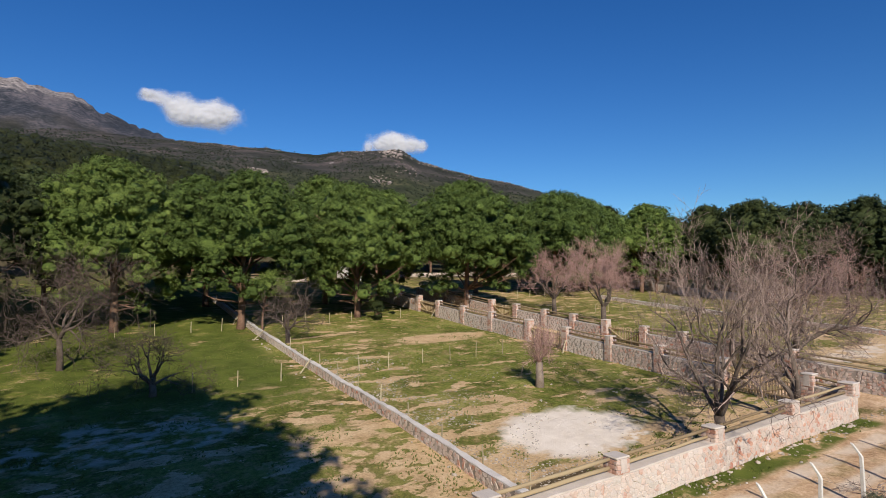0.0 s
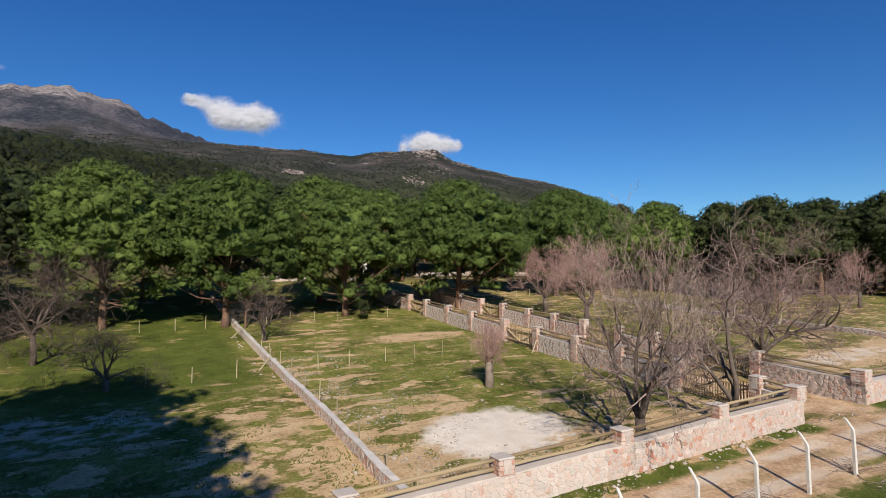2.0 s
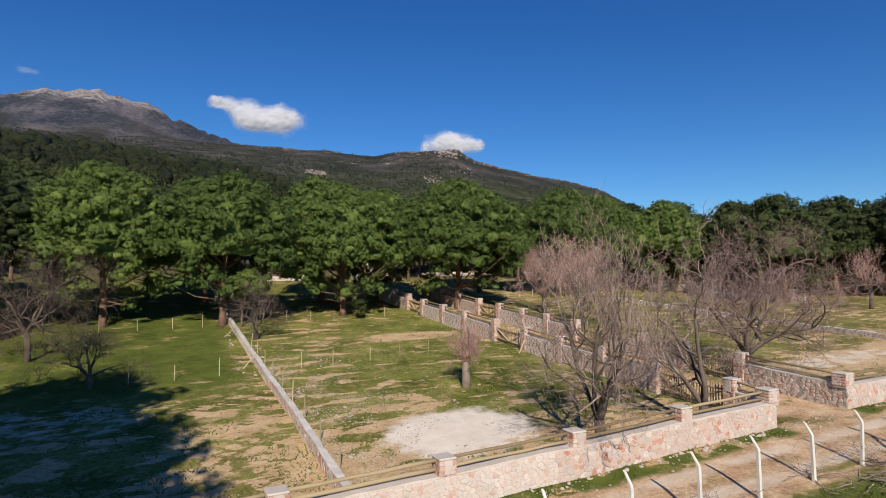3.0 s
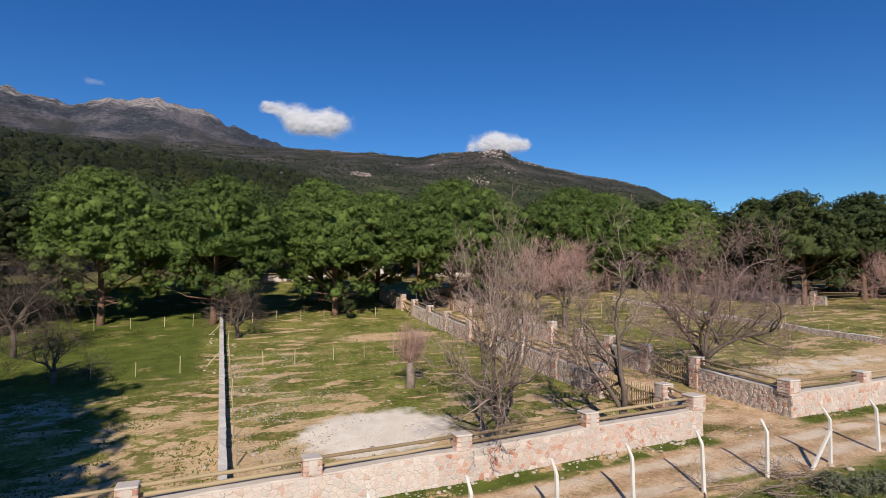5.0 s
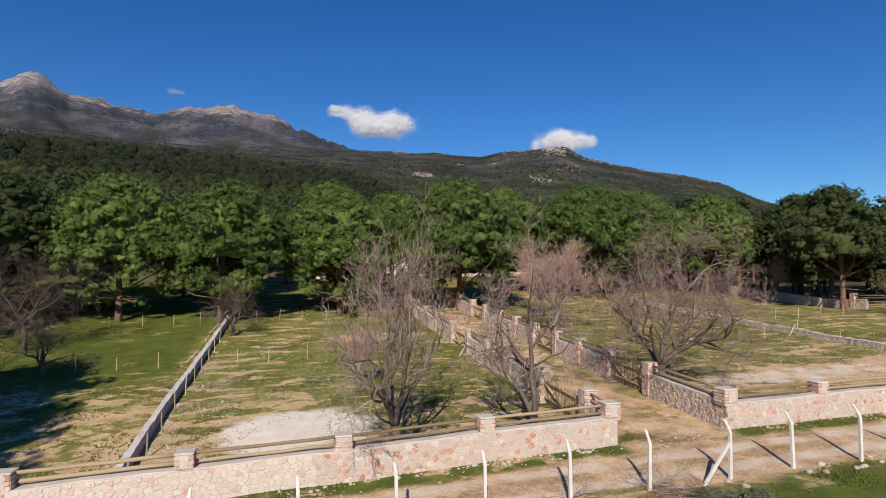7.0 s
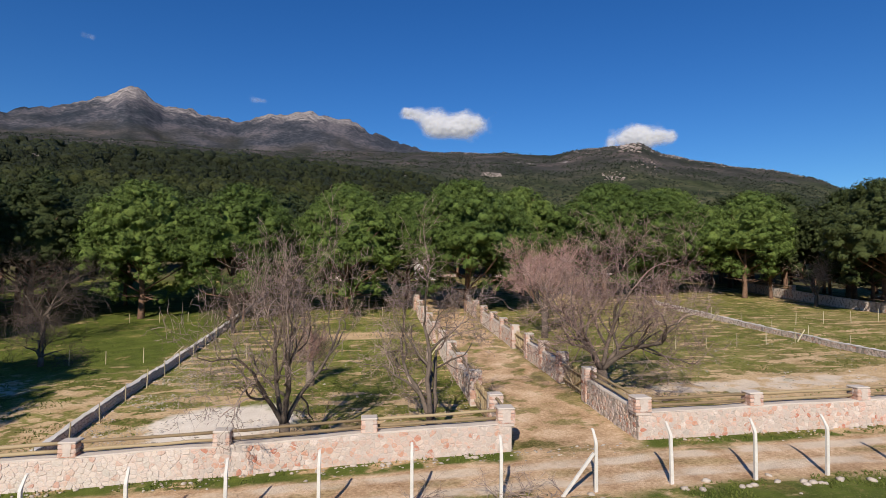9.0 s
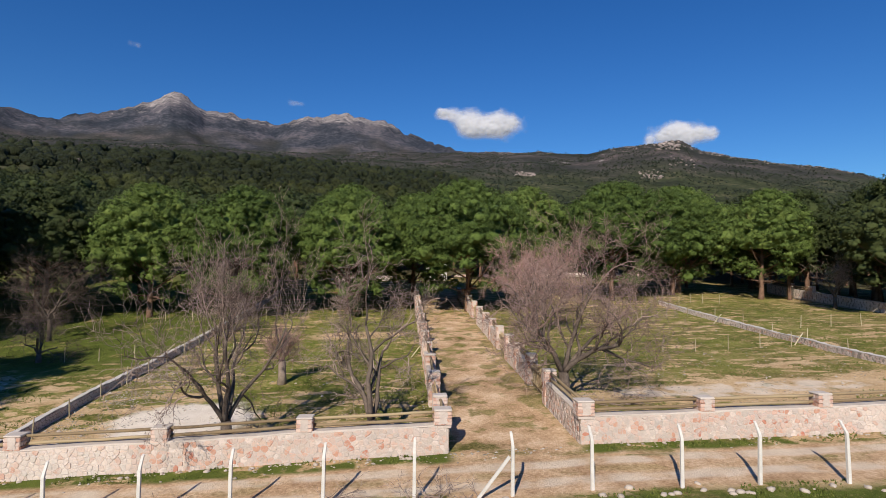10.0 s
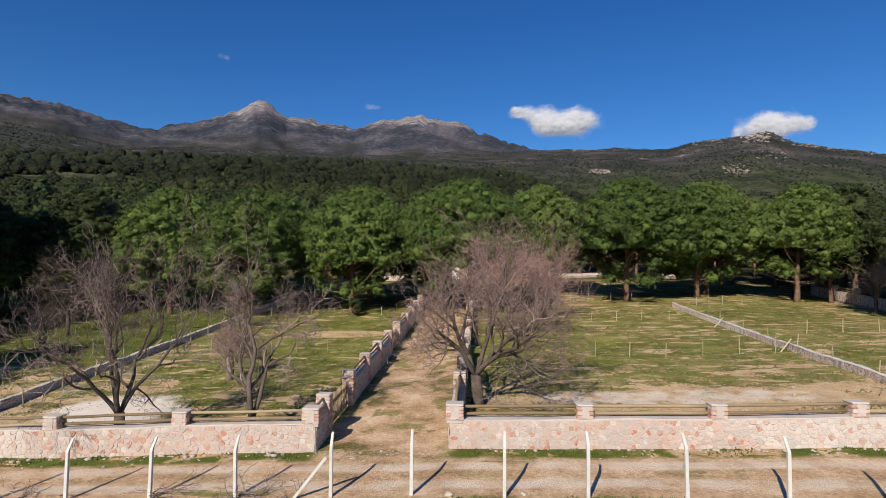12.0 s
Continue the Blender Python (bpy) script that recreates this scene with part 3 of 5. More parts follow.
# ---- brick pillars ----
def build_pillar(width, low, high, label):
    root = thing("pillar", Matrix(), label, "pillar", "pillars of the stone walls")
    h = width / 2
    part("core", box(bmesh.new(), (-h + 0.02, -h + 0.02, low - 0.1), (h - 0.02, h - 0.02, high - 0.07), 0.01), MORTAR, root)
    bm = box(bmesh.new(), (-h - 0.012, -h - 0.012, high - 0.07), (h + 0.012, h + 0.012, high), 0.025)
    part("cap", bm, COPING, root, "pale concrete cap")
    rnd = random.Random(3)
    kinds = []
    for _ in range(6):
        bm = bmesh.new()
        box(bm, (-0.5, -0.5, -0.5), (0.5, 0.5, 0.5), 0.07)
        for v in bm.verts:
            v.co += Vector([rnd.uniform(-0.04, 0.04) for _ in range(3)])
        me = bpy.data.meshes.new("brick")
        bm.to_mesh(me)
        bm.free()
        me.materials.append(BRICK)
        kinds.append(me)
    for k in (-1, 1):
        bm = bmesh.new()
        z0, z1, w = max(low, FRONT_H) + 0.03, high - 0.06, width * 0.24
        ring = [Vector((x + rnd.uniform(-0.03, 0.03), 0, z)) for x, z in [(-w, z0 + (z1 - z0) * i / 6) for i in range(7)] + [(w, z1 - (z1 - z0) * i / 6) for i in range(7)]]
        face = bm.faces.new([bm.verts.new(p + Vector((0, -h - 0.018, 0))) for p in ring])
        out = bmesh.ops.extrude_face_region(bm, geom=[face])
        bmesh.ops.translate(bm, vec=(0, 0.06, 0), verts=[v for v in out["geom"] if isinstance(v, bmesh.types.BMVert)])
        bmesh.ops.rotate(bm, cent=(0, 0, 0), matrix=Matrix.Rotation(0 if k < 0 else math.pi, 3, "Z"), verts=bm.verts)
        bmesh.ops.recalc_face_normals(bm, faces=bm.faces)
        part("plaster_patch", bm, MORTAR, root, "rough pale plaster over the bricks")
    courses = max(3, round((high - 0.08 - low) / 0.125))
    ch = (high - 0.08 - low) / courses
    for c in range(courses):
        z = low + ch * (c + 0.5)
        split = 0.36 if c % 2 else 0.64
        for side in range(4):
            for a, b in ((-h, -h + width * split), (-h + width * split, h)):
                m = pose(0, 0, 0, 0, 0, 90 * side) @ Matrix.Translation(((a + b) / 2, -h + 0.028, z)) @ Matrix.Diagonal((b - a - 0.022, 0.075 + rnd.uniform(-0.01, 0.012), ch - 0.02, 1))
                piece("brick", rnd.choice(kinds), root, m)
    return root


def set_copies(first, places):
    first.matrix_basis = places[0]
    for m in places[1:]:
        copy_thing(first, m)


def upright(x, y, rz=0.0, dz=0.0, tilt=0.0):
    return pose(x, y, ground_at(x, y) + dz, tilt, 0, rz)


FRONT_WEST = [22.6, 17.85, 13.2, 8.55, 3.9]
FRONT_EAST = [36.7, 41.1, 45.6, 50.0, 54.4, 58.8, 63.2, 67.6]
turned = random.Random(8)
set_copies(build_pillar(0.53, FRONT_H - 0.02, 1.46, "square pink brick pillar with pale cap on the wall"), [upright(x, FRONT_Y, 180 * turned.randrange(2)) for x in FRONT_WEST + FRONT_EAST])
set_copies(build_pillar(0.60, FRONT_H - 0.02, 1.5, "square pink brick corner pillar with pale cap"), [upright(x, FRONT_Y, 180 * turned.randrange(2)) for x in (LANE_L, LANE_R)])
PIL_L = [13.4, 17.5, 21.2, 24.8, 28.6, 32.4, 36.9, 40.9, 45.0, 48.6, 52.5]
PIL_R = [16.7, 20.2, 23.3, 26.3, 29.7, 33.0, 36.3, 40.0, 43.6, 47.5, 51.5]
set_copies(build_pillar(0.52, 0.05, 1.55, "square pink brick pillar with pale cap beside the lane"), [upright(LANE_L, y, 90 * turned.randrange(4)) for y in PIL_L] + [upright(LANE_R, y, 90 * turned.randrange(4)) for y in PIL_R] + [upright(71.7, y) for y in (39.4, 53.4, 56.9, 60.8)])


# ---- log rails between the pillars ----
def railing(a, b, h, label, group):
    """Two logs from a to b (x, y), one above the other."""
    mid = Vector(((a[0] + b[0]) / 2, (a[1] + b[1]) / 2, 0))
    mid.z = ground_at(mid.x, mid.y) + h
    root = thing("log_railing", Matrix.Translation(mid), label, "railing", group)
    rnd = random.Random(str(a))
    for k, dz in enumerate((0.13, 0.37)):
        pts = []
        for s in np.linspace(0, 1, 6):
            x, y = a[0] + (b[0] - a[0]) * s, a[1] + (b[1] - a[1]) * s
            z = ground_at(*a) * (1 - s) + ground_at(*b) * s + h + dz
            pts.append(Vector((x, y, z)) - mid + Vector([rnd.uniform(-0.012, 0.012) for _ in range(3)]))
        r = rnd.uniform(0.052, 0.064)
        v, f = tubes([(pts, [r * rnd.uniform(0.9, 1.08) for _ in pts], 8)])
        ob = new("rail", mesh_of("rail", v, f, RAIL, True))
        ob.parent = root
    return root


xs = [LANE_L] + FRONT_WEST
for a, b in zip(xs[:-1], xs[1:]):
    railing((b + 0.2, FRONT_Y + 0.05), (a - 0.2, FRONT_Y + 0.05), FRONT_H, "two weathered wooden logs between wall pillars", "log railings on the walls")
xs = [LANE_R] + FRONT_EAST
for a, b in zip(xs[:-1], xs[1:]):
    railing((a + 0.2, FRONT_Y + 0.05), (b - 0.2, FRONT_Y + 0.05), FRONT_H, "two weathered wooden logs between wall pillars", "log railings on the walls")
for line, at, runs in ((PIL_L, LANE_L, LANE_GAPS_L), (PIL_R, LANE_R, LANE_GAPS_R)):
    ys = [FRONT_Y] + line
    for a, b in zip(ys[:-1], ys[1:]):
        if any(lo - 0.5 <= a and b <= hi + 0.5 for lo, hi in runs):
            railing((at, a + 0.2), (at, b - 0.2), LANE_H, "two weathered wooden logs between wall pillars", "log railings on the walls")


for y, y2 in ((34.5, 39.4), (53.4, 56.9), (56.9, 60.8)):
    railing((71.7, y + 0.2), (71.7, y2 - 0.2), 0.95, "two weathered wooden logs between wall pillars", "log railings on the walls")
for a, b in (((10.9, 47.2), (10.9, 51.5)), ((10.9, 51.5), (10.9, 56.0)), ((10.9, 56.0), (10.9, 60.5)), ((14.0, 72.5), (18.5, 72.5)), ((18.5, 72.5), (23.0, 72.5))):
    railing(a, b, 0.45 if a[1] < 70 else 0.9, "two weathered wooden logs of a plain fence", "log railings on the walls")


# ---- shed among the pines ----
def build_shed(x, y, rz):
    """A small whitewashed shed with a pitched beige roof."""
    root = thing("shed", pose(x, y, land(x, y), 0, 0, rz), "small whitewashed shed with a pitched beige roof among pines", "shed")
    bm = bmesh.new()
    for x0, x1, y0, y1 in ((-1.3, 1.3, 1.0, 1.15), (-1.3, -1.15, -1.15, 1.0), (1.15, 1.3, -1.15, 1.0), (-1.15, -0.45, -1.15, -1.0), (0.45, 1.15, -1.15, -1.0)):
        box(bm, (x0, y0, -0.3), (x1, y1, 2.2), 0.01)
    part("wall", bm, POST, root)
    bm = bmesh.new()
    box(bm, (-0.44, -1.09, 0.0), (0.44, -1.04, 1.98), 0.008)
    part("door", bm, PICKET, root, "closed plank door")
    for k in (-1, 1):
        bm = bmesh.new()
        box(bm, (-1.55, 0.0, -0.05), (1.55, 1.55, 0.05), 0.012)
        ob = part("roof_slope", bm, COPING, root, "beige roof slope")
        ob.matrix_basis = Matrix.Translation((0, 0, 3.0)) @ pose(0, 0, 0, -27, 0, 0 if k > 0 else 180)
    return root


build_shed(30.6, 74.0, 8)


# ---- picket gates ----
def gate(x, y0, y1, height=1.2):
    """A double gate of pickets along y."""
    mid = (y0 + y1) / 2
    root = thing("picket_gate", upright(x, mid, 90), "closed double gate of pale timber pickets", "gate", "lane gates")
    half = (y1 - y0) / 2 - 0.3
    rise = (ground_at(x, y1) - ground_at(x, y0)) / (y1 - y0)
    rnd = random.Random(y0)
    bm = bmesh.new()
    box(bm, (-0.045, -0.014, 0.05), (0.045, 0.014, height), 0.006)
    for v in bm.verts:
        if v.co.z > height - 0.03:
            v.co.x *= 0.35
    first = part("picket", bm, PICKET, root)
    n = int(2 * half / 0.135)
    for i in range(n):
        s = -half + 2 * half * (i + 0.5) / n
        m = Matrix.Translation((s, rnd.uniform(-0.006, 0.006), s * rise)) @ pose(0, 0, 0, 0, rnd.uniform(-1.5, 1.5), 0) @ Matrix.Diagonal((1, 1, rnd.uniform(0.96, 1.05), 1))
        if i == 0:
            first.matrix_basis = m
        else:
            piece("picket", first.data, root, m)
    for leaf in (-1, 1):
        a, b = (-half, -0.04) if leaf < 0 else (0.04, half)
        for z in (0.28, 0.98):
            v, f = tubes([([(a, 0.05, z + a * rise), (b, 0.05, z + b * rise)], [0.045, 0.045], 6)])
            ob = new("gate_rail", mesh_of("gate_rail", v, f, PICKET))
            ob.parent = root
        lo_s, hi_s = (a, b) if leaf < 0 else (b, a)
        v, f = tubes([([(lo_s, 0.07, 0.95 + lo_s * rise), (hi_s, 0.07, 0.3 + hi_s * rise)], [0.04, 0.04], 6)])
        ob = new("brace", mesh_of("brace", v, f, PICKET))
        ob.parent = root


for y0, y1 in ((13.4, 17.5), (28.6, 32.4), (45.0, 48.6)):
    gate(LANE_L, y0, y1)
for y0, y1 in ((16.7, 20.2), (26.3, 29.7), (40.0, 43.6)):
    gate(LANE_R, y0, y1)


# ---- concrete fence posts by the track ----
def build_post():
    root = thing("fence_post", Matrix(), "white concrete fence post with a bent top in the verge", "fence post", "concrete posts along the track")
    rows = [(0, -0.4, 0.05), (0, 0.7, 0.047), (0.0, 1.36, 0.043), (0.03, 1.43, 0.042), (0.22, 1.70, 0.036)]
    verts, faces = [], []
    for y, z, r in rows:
        verts += [(-r, y - r, z), (r, y - r, z), (r, y + r, z + (0.03 if z > 1.4 else 0)), (-r, y + r, z + (0.03 if z > 1.4 else 0))]
    for i in range(len(rows) - 1):
        for k in range(4):
            faces.append((4 * i + k, 4 * i + (k + 1) % 4, 4 * i + 4 + (k + 1) % 4, 4 * i + 4 + k))
    k = 4 * (len(rows) - 1)
    faces += [(3, 2, 1, 0), (k, k + 1, k + 2, k + 3)]
    bm = bmesh.new()
    for v in verts:
        bm.verts.new(v)
    bm.verts.ensure_lookup_table()
    for f in faces:
        bm.faces.new([bm.verts[i] for i in f])
    bmesh.ops.bevel(bm, geom=list(bm.edges), offset=0.008, segments=1, affect="EDGES")
    part("shaft", bm, POST, root)
    return root


def fence_y(x):
    return 7.92 - 0.0030 * (x - 26) ** 2 * (1 if x > 26 else 0.1)


lean = random.Random(4)
spots = [8.9, 11.4, 13.9, 16.4, 18.85, 21.25, 23.75, 26.25, 29.0, 31.27, 33.83, 36.05, 38.58, 41.05, 43.5, 45.9, 48.4, 50.8, 53.3, 55.8, 58.2, 60.7]
set_copies(build_post(), [upright(x, fence_y(x), lean.uniform(-6, 6), 0, lean.uniform(-2, 2)) for x in spots])
bm = bmesh.new()
box(bm, (-0.042, -0.042, 0), (0.042, 0.042, 1.62), 0.008)
ob = part("brace_post", bm, POST, None)
ob.matrix_basis = Matrix.Translation((27.9, 7.76, ground_at(27.9, 7.76) - 0.1)) @ pose(0, 0, 0, 0, 38, 0)
tagged(ob, "slanting white concrete brace against a fence post", "brace post")


# ---- wooden stakes in the fields ----
def build_stake():
    rnd = random.Random(2)
    v, f = tubes([([(0, 0, -0.2), (0.01, 0, 0.4), (-0.005, 0.01, 0.92)], [0.03, 0.028, 0.024], 6)])
    ob = new("stake", mesh_of("stake", v, f, STAKE, False))
    return tagged(ob, "thin pale wooden stake driven into the grass", "stake", "stakes in the fields")


spots = [(x, 30.0 + 0.25 * math.sin(x * 3)) for x in (4.4, 6.5, 8.7, 13.1, 14.9, 17.2, 19.1, 20.9, 23.0)]
spots += [(x, 46.0 + 0.2 * math.sin(x * 5)) for x in (1.7, 4.2, 6.6, 8.7, 13.3, 15.2, 17.2, 19.3, 21.7, 23.9)]
spots += [(x, 26.5 + 0.25 * math.sin(x * 3)) for x in (35.8, 37.9, 40.0, 42.0, 44.1, 46.2, 48.3, 50.3)]
spots += [(x, 40.5 + 0.2 * math.sin(x * 5)) for x in (42.4, 44.5, 46.5, 48.7, 50.7)]
spots += [(x, 52.5) for x in (42.6, 44.4, 46.7, 48.8)] + [(x, 48.8) for x in (54.0, 55.2, 56.5, 58.3)]
spots += [(LOW_L + 0.42, y) for y in (13.4, 15.8, 18.4, 21.0, 23.6, 26.2, 28.8, 31.6, 34.4, 37.2)]
spots += [(LOW_R + 0.45, y) for y in (20.5, 24.0, 27.5, 31.0, 34.5, 38.5)] + [(x, 33.0) for x in (55.6, 58.0, 60.4, 62.8)]
stake_rnd = random.Random(6)
first = build_stake()
set_copies(first, [upright(x, y, stake_rnd.uniform(0, 360), stake_rnd.uniform(-0.12, 0.08), stake_rnd.uniform(-4, 4)) for x, y in spots])


# ---- slanting timber props ----
def build_prop():
    v, f = tubes([([(-0.75, 0, -0.08), (-0.35, 0.01, 0.34), (0.02, 0, 0.72)], [0.04, 0.038, 0.034], 6)])
    ob = new("timber_prop", mesh_of("timber_prop", v, f, STAKE))
    return tagged(ob, "slanting pale timber prop leaning on the wall", "timber prop", "timber props")


set_copies(build_prop(), [upright(x, y, rz) for x, y, rz in ((LOW_L - 0.15, 31.4, 20), (LOW_L - 0.15, 41.5, -15), (LOW_L - 0.15, 49.0, 30), (LOW_R - 0.12, 27.1, 15), (LOW_R - 0.12, 36.6, 10), (LANE_L - 0.24, 28.4, 30), (LANE_L - 0.24, 45.2, 25))])


# ---- trees ----
def icosphere(level):
    bm = bmesh.new()
    bmesh.ops.create_icosphere(bm, subdivisions=level, radius=1.0)
    v = np.array([x.co for x in bm.verts])
    f = np.array([[y.index for y in x.verts] for x in bm.faces])
    bm.free()
    return v, f


ICO1, ICO2 = icosphere(1), icosphere(2)


def needle_crown(seed, lobes, tufts, blades, size, body, core=0.56):
    """Clumps of needle brushes. lobes: (centre, radius, droop). Returns verts and faces as arrays."""
    rng = np.random.default_rng(seed)
    vs, fs, count = [], [], 0
    for c, r, squash in lobes:
        v, f = body
        wob = 1 + rng.uniform(-0.26, 0.16, (len(v), 1))
        vs.append(np.array(c) + np.array([0, 0, -0.08 * r]) + v * wob * r * core * np.array([1, 1, squash]))
        fs.append(f + count)
        count += len(v)
        # brushes over the lobe, more of them on its upper side
        n = max(10, int(tufts * r * r))
        d = rng.normal(size=(n, 3))
        d[:, 2] = d[:, 2] * 0.85 + 0.32
        d /= np.linalg.norm(d, axis=1)[:, None]
        heart = np.array(c) + d * r * rng.uniform(0.78, 1.06, (n, 1)) * np.array([1, 1, squash])
        up = d * 0.8 + np.array([0, 0, 0.35]) + rng.normal(scale=0.15, size=(n, 3))
        up /= np.linalg.norm(up, axis=1)[:, None]
        reach = rng.uniform(0.16, 0.30, (n, 1))
        k = blades
        at, axis, far = np.repeat(heart, k, 0), np.repeat(up, k, 0), np.repeat(reach, k, 0)
        m = n * k
        way = axis + rng.normal(scale=0.62, size=(m, 3))
        way /= np.linalg.norm(way, axis=1)[:, None]
        pos = at + way * far * rng.uniform(0.25, 1.0, (m, 1))
        out = axis * 0.75 + way * 0.45 + rng.normal(scale=0.22, size=(m, 3))
        out /= np.linalg.norm(out, axis=1)[:, None]
        a = np.cross(out, rng.normal(size=(m, 3)))
        a /= np.linalg.norm(a, axis=1)[:, None] + 1e-6
        b = np.cross(a, out)
        s = size * rng.uniform(0.6, 1.35, (m, 1))
        vs.append(np.stack([pos - b * s * 0.5 - a * s * 0.36, pos - b * s * 0.5 + a * s * 0.36, pos + b * s * 0.85 + out * s * 0.45], 1).reshape(-1, 3))
        fs.append(count + 3 * np.arange(m)[:, None] + np.array([[0, 1, 2]]))
        count += 3 * m
    return np.concatenate(vs), np.concatenate(fs)


def array_mesh(name, v, f, material):
    me = bpy.data.meshes.new(name)
    me.vertices.add(len(v))
    me.vertices.foreach_set("co", np.asarray(v, np.float32).ravel())
    me.loops.add(3 * len(f))
    me.loops.foreach_set("vertex_index", np.asarray(f, np.int32).ravel())
    me.polygons.add(len(f))
    me.polygons.foreach_set("loop_start", np.arange(0, 3 * len(f), 3, dtype=np.int32))
    me.materials.append(material)
    me.update(calc_edges=True)
    return me


def crown_profile(s, skirt):
    """A crown's breadth at the share s of its depth, from the lowest limbs to the top."""
    return math.sqrt(max(0.0, 1 - ((s - 0.42) / 0.60) ** 2)) if s > 0.42 else skirt + (1 - skirt) * (s / 0.42)


def build_pine(seed, height, radius, bottom, label, tufts=44, size=0.105, material=None, lobe_count=290, lobe=(0.42, 0.9), trunk_r=0.28, blades=14, skirt=0.7, fine=True):
    """A stone pine: bare trunk, rising limbs, a domed crown of broad soft lobes with gaps below."""
    rnd = random.Random(seed)
    root = thing("pine_tree", Matrix(), label, "pine tree", "pines round the fields")
    bend = (rnd.uniform(-0.5, 0.5), rnd.uniform(-0.5, 0.5))

    def axis(s):
        return Vector((bend[0] * s * s * 1.6, bend[1] * s * s * 1.6, s * height))

    paths = [([axis(s) + Vector((rnd.uniform(-0.05, 0.05), rnd.uniform(-0.05, 0.05), -0.4 if s == 0 else 0)) for s in (0, 0.06, 0.2, 0.35, 0.5, 0.65, 0.82)], [trunk_r * 1.35, trunk_r, trunk_r * 0.88, trunk_r * 0.75, trunk_r * 0.6, trunk_r * 0.42, trunk_r * 0.15], 9)]
    lobes = []
    for i in range(lobe_count):
        s = ((i + 0.5) / lobe_count) ** 0.8
        w = i * 2.39996 + rnd.uniform(-0.6, 0.6)
        # the lower limbs stand apart, the dome closes above
        if s < 0.34 and noise.noise((math.cos(w) * 1.6 + seed, math.sin(w) * 1.6, seed * 3.1 + s * 4)) > 0.02:
            continue
        big = 1.55 if rnd.random() < 0.22 else 1.0
        size_k = big * rnd.uniform(*lobe) * (radius / 5.0) ** 0.5 * (0.78 if s < 0.25 else 1.0)
        prof = crown_profile(s, skirt)
        shape = 1 + 0.10 * math.sin(2 * w + seed) + 0.07 * math.sin(5 * w + 2 * seed)
        rr = max(0.0, radius * prof * shape - size_k * (0.6 if big == 1.0 else 0.42)) * (rnd.uniform(0.55, 1.05) if s < 0.25 else rnd.uniform(0.88, 1.05) if s < 0.8 else rnd.uniform(0.2, 1.0))
        z = bottom + (height - bottom - 0.75 * size_k) * s + rnd.uniform(-0.3, 0.3) * (s < 0.9)
        at = axis(z / height)
        c = Vector((at.x + rr * math.cos(w), at.y + rr * math.sin(w), z))
        lobes.append((tuple(c), size_k, rnd.uniform(0.62, 0.82)))
        if i % max(3, lobe_count // 30) == 0:
            foot = axis(max(0.16, (z - rr * 0.55 - 0.6) / height))
            mid = foot.lerp(c, 0.55) + Vector((0, 0, -0.25 + rnd.uniform(-0.2, 0.2)))
            paths.append(([foot, mid, c], [0.085, 0.055, 0.02], 5))
    # the closed canopy that the lobes stand out from
    rings, spokes = (22, 44) if fine else (9, 16)
    hull_v, hull_f = [], []
    for j in range(rings + 1):
        s = 0.36 + 0.64 * j / rings
        for k in range(spokes):
            w = 2 * math.pi * k / spokes
            dent = 1 + 0.16 * noise.noise((math.cos(w) * radius * 0.9, math.sin(w) * radius * 0.9, s * height + seed)) + rnd.uniform(-0.1, 0.08)
            rr = 0.70 * radius * crown_profile(s, skirt) * (1 + 0.10 * math.sin(2 * w + seed) + 0.07 * math.sin(5 * w + 2 * seed)) * dent
            z = bottom + (height - bottom - 1.5) * s + rnd.uniform(-0.1, 0.1)
            at = axis(z / height)
            hull_v.append((at.x + rr * math.cos(w), at.y + rr * math.sin(w), z))
    for j in range(rings):
        for k in range(spokes):
            a, b, c, d = j * spokes + k, j * spokes + (k + 1) % spokes, (j + 1) * spokes + (k + 1) % spokes, (j + 1) * spokes + k
            hull_f += [(a, b, c), (a, c, d)]
    for i in range(11):
        w, z = rnd.uniform(0, 6.28), bottom * rnd.uniform(0.45, 1.15)
        foot = axis(z / height)
        tip = foot + Vector((math.cos(w), math.sin(w), rnd.uniform(-0.1, 0.35))) * rnd.uniform(0.8, 2.4) * min(1.0, radius / 3)
        paths.append(([foot, foot.lerp(tip, 0.5) + Vector((0, 0, 0.1)), tip], [0.04, 0.025, 0.01], 4))
    v, f = tubes(paths)
    trunk = new("trunk", mesh_of("trunk", v, f, PINE_BARK, True))
    trunk.parent = root
    v, f = needle_crown(seed, lobes, tufts, blades, size, ICO2 if fine else ICO1)
    v, f = np.concatenate([v, np.array(hull_v)]), np.concatenate([f, np.array(hull_f) + len(v)])
    crown = new("crown", array_mesh("crown", v, f, material or NEEDLES))
    crown.parent = root
    return root


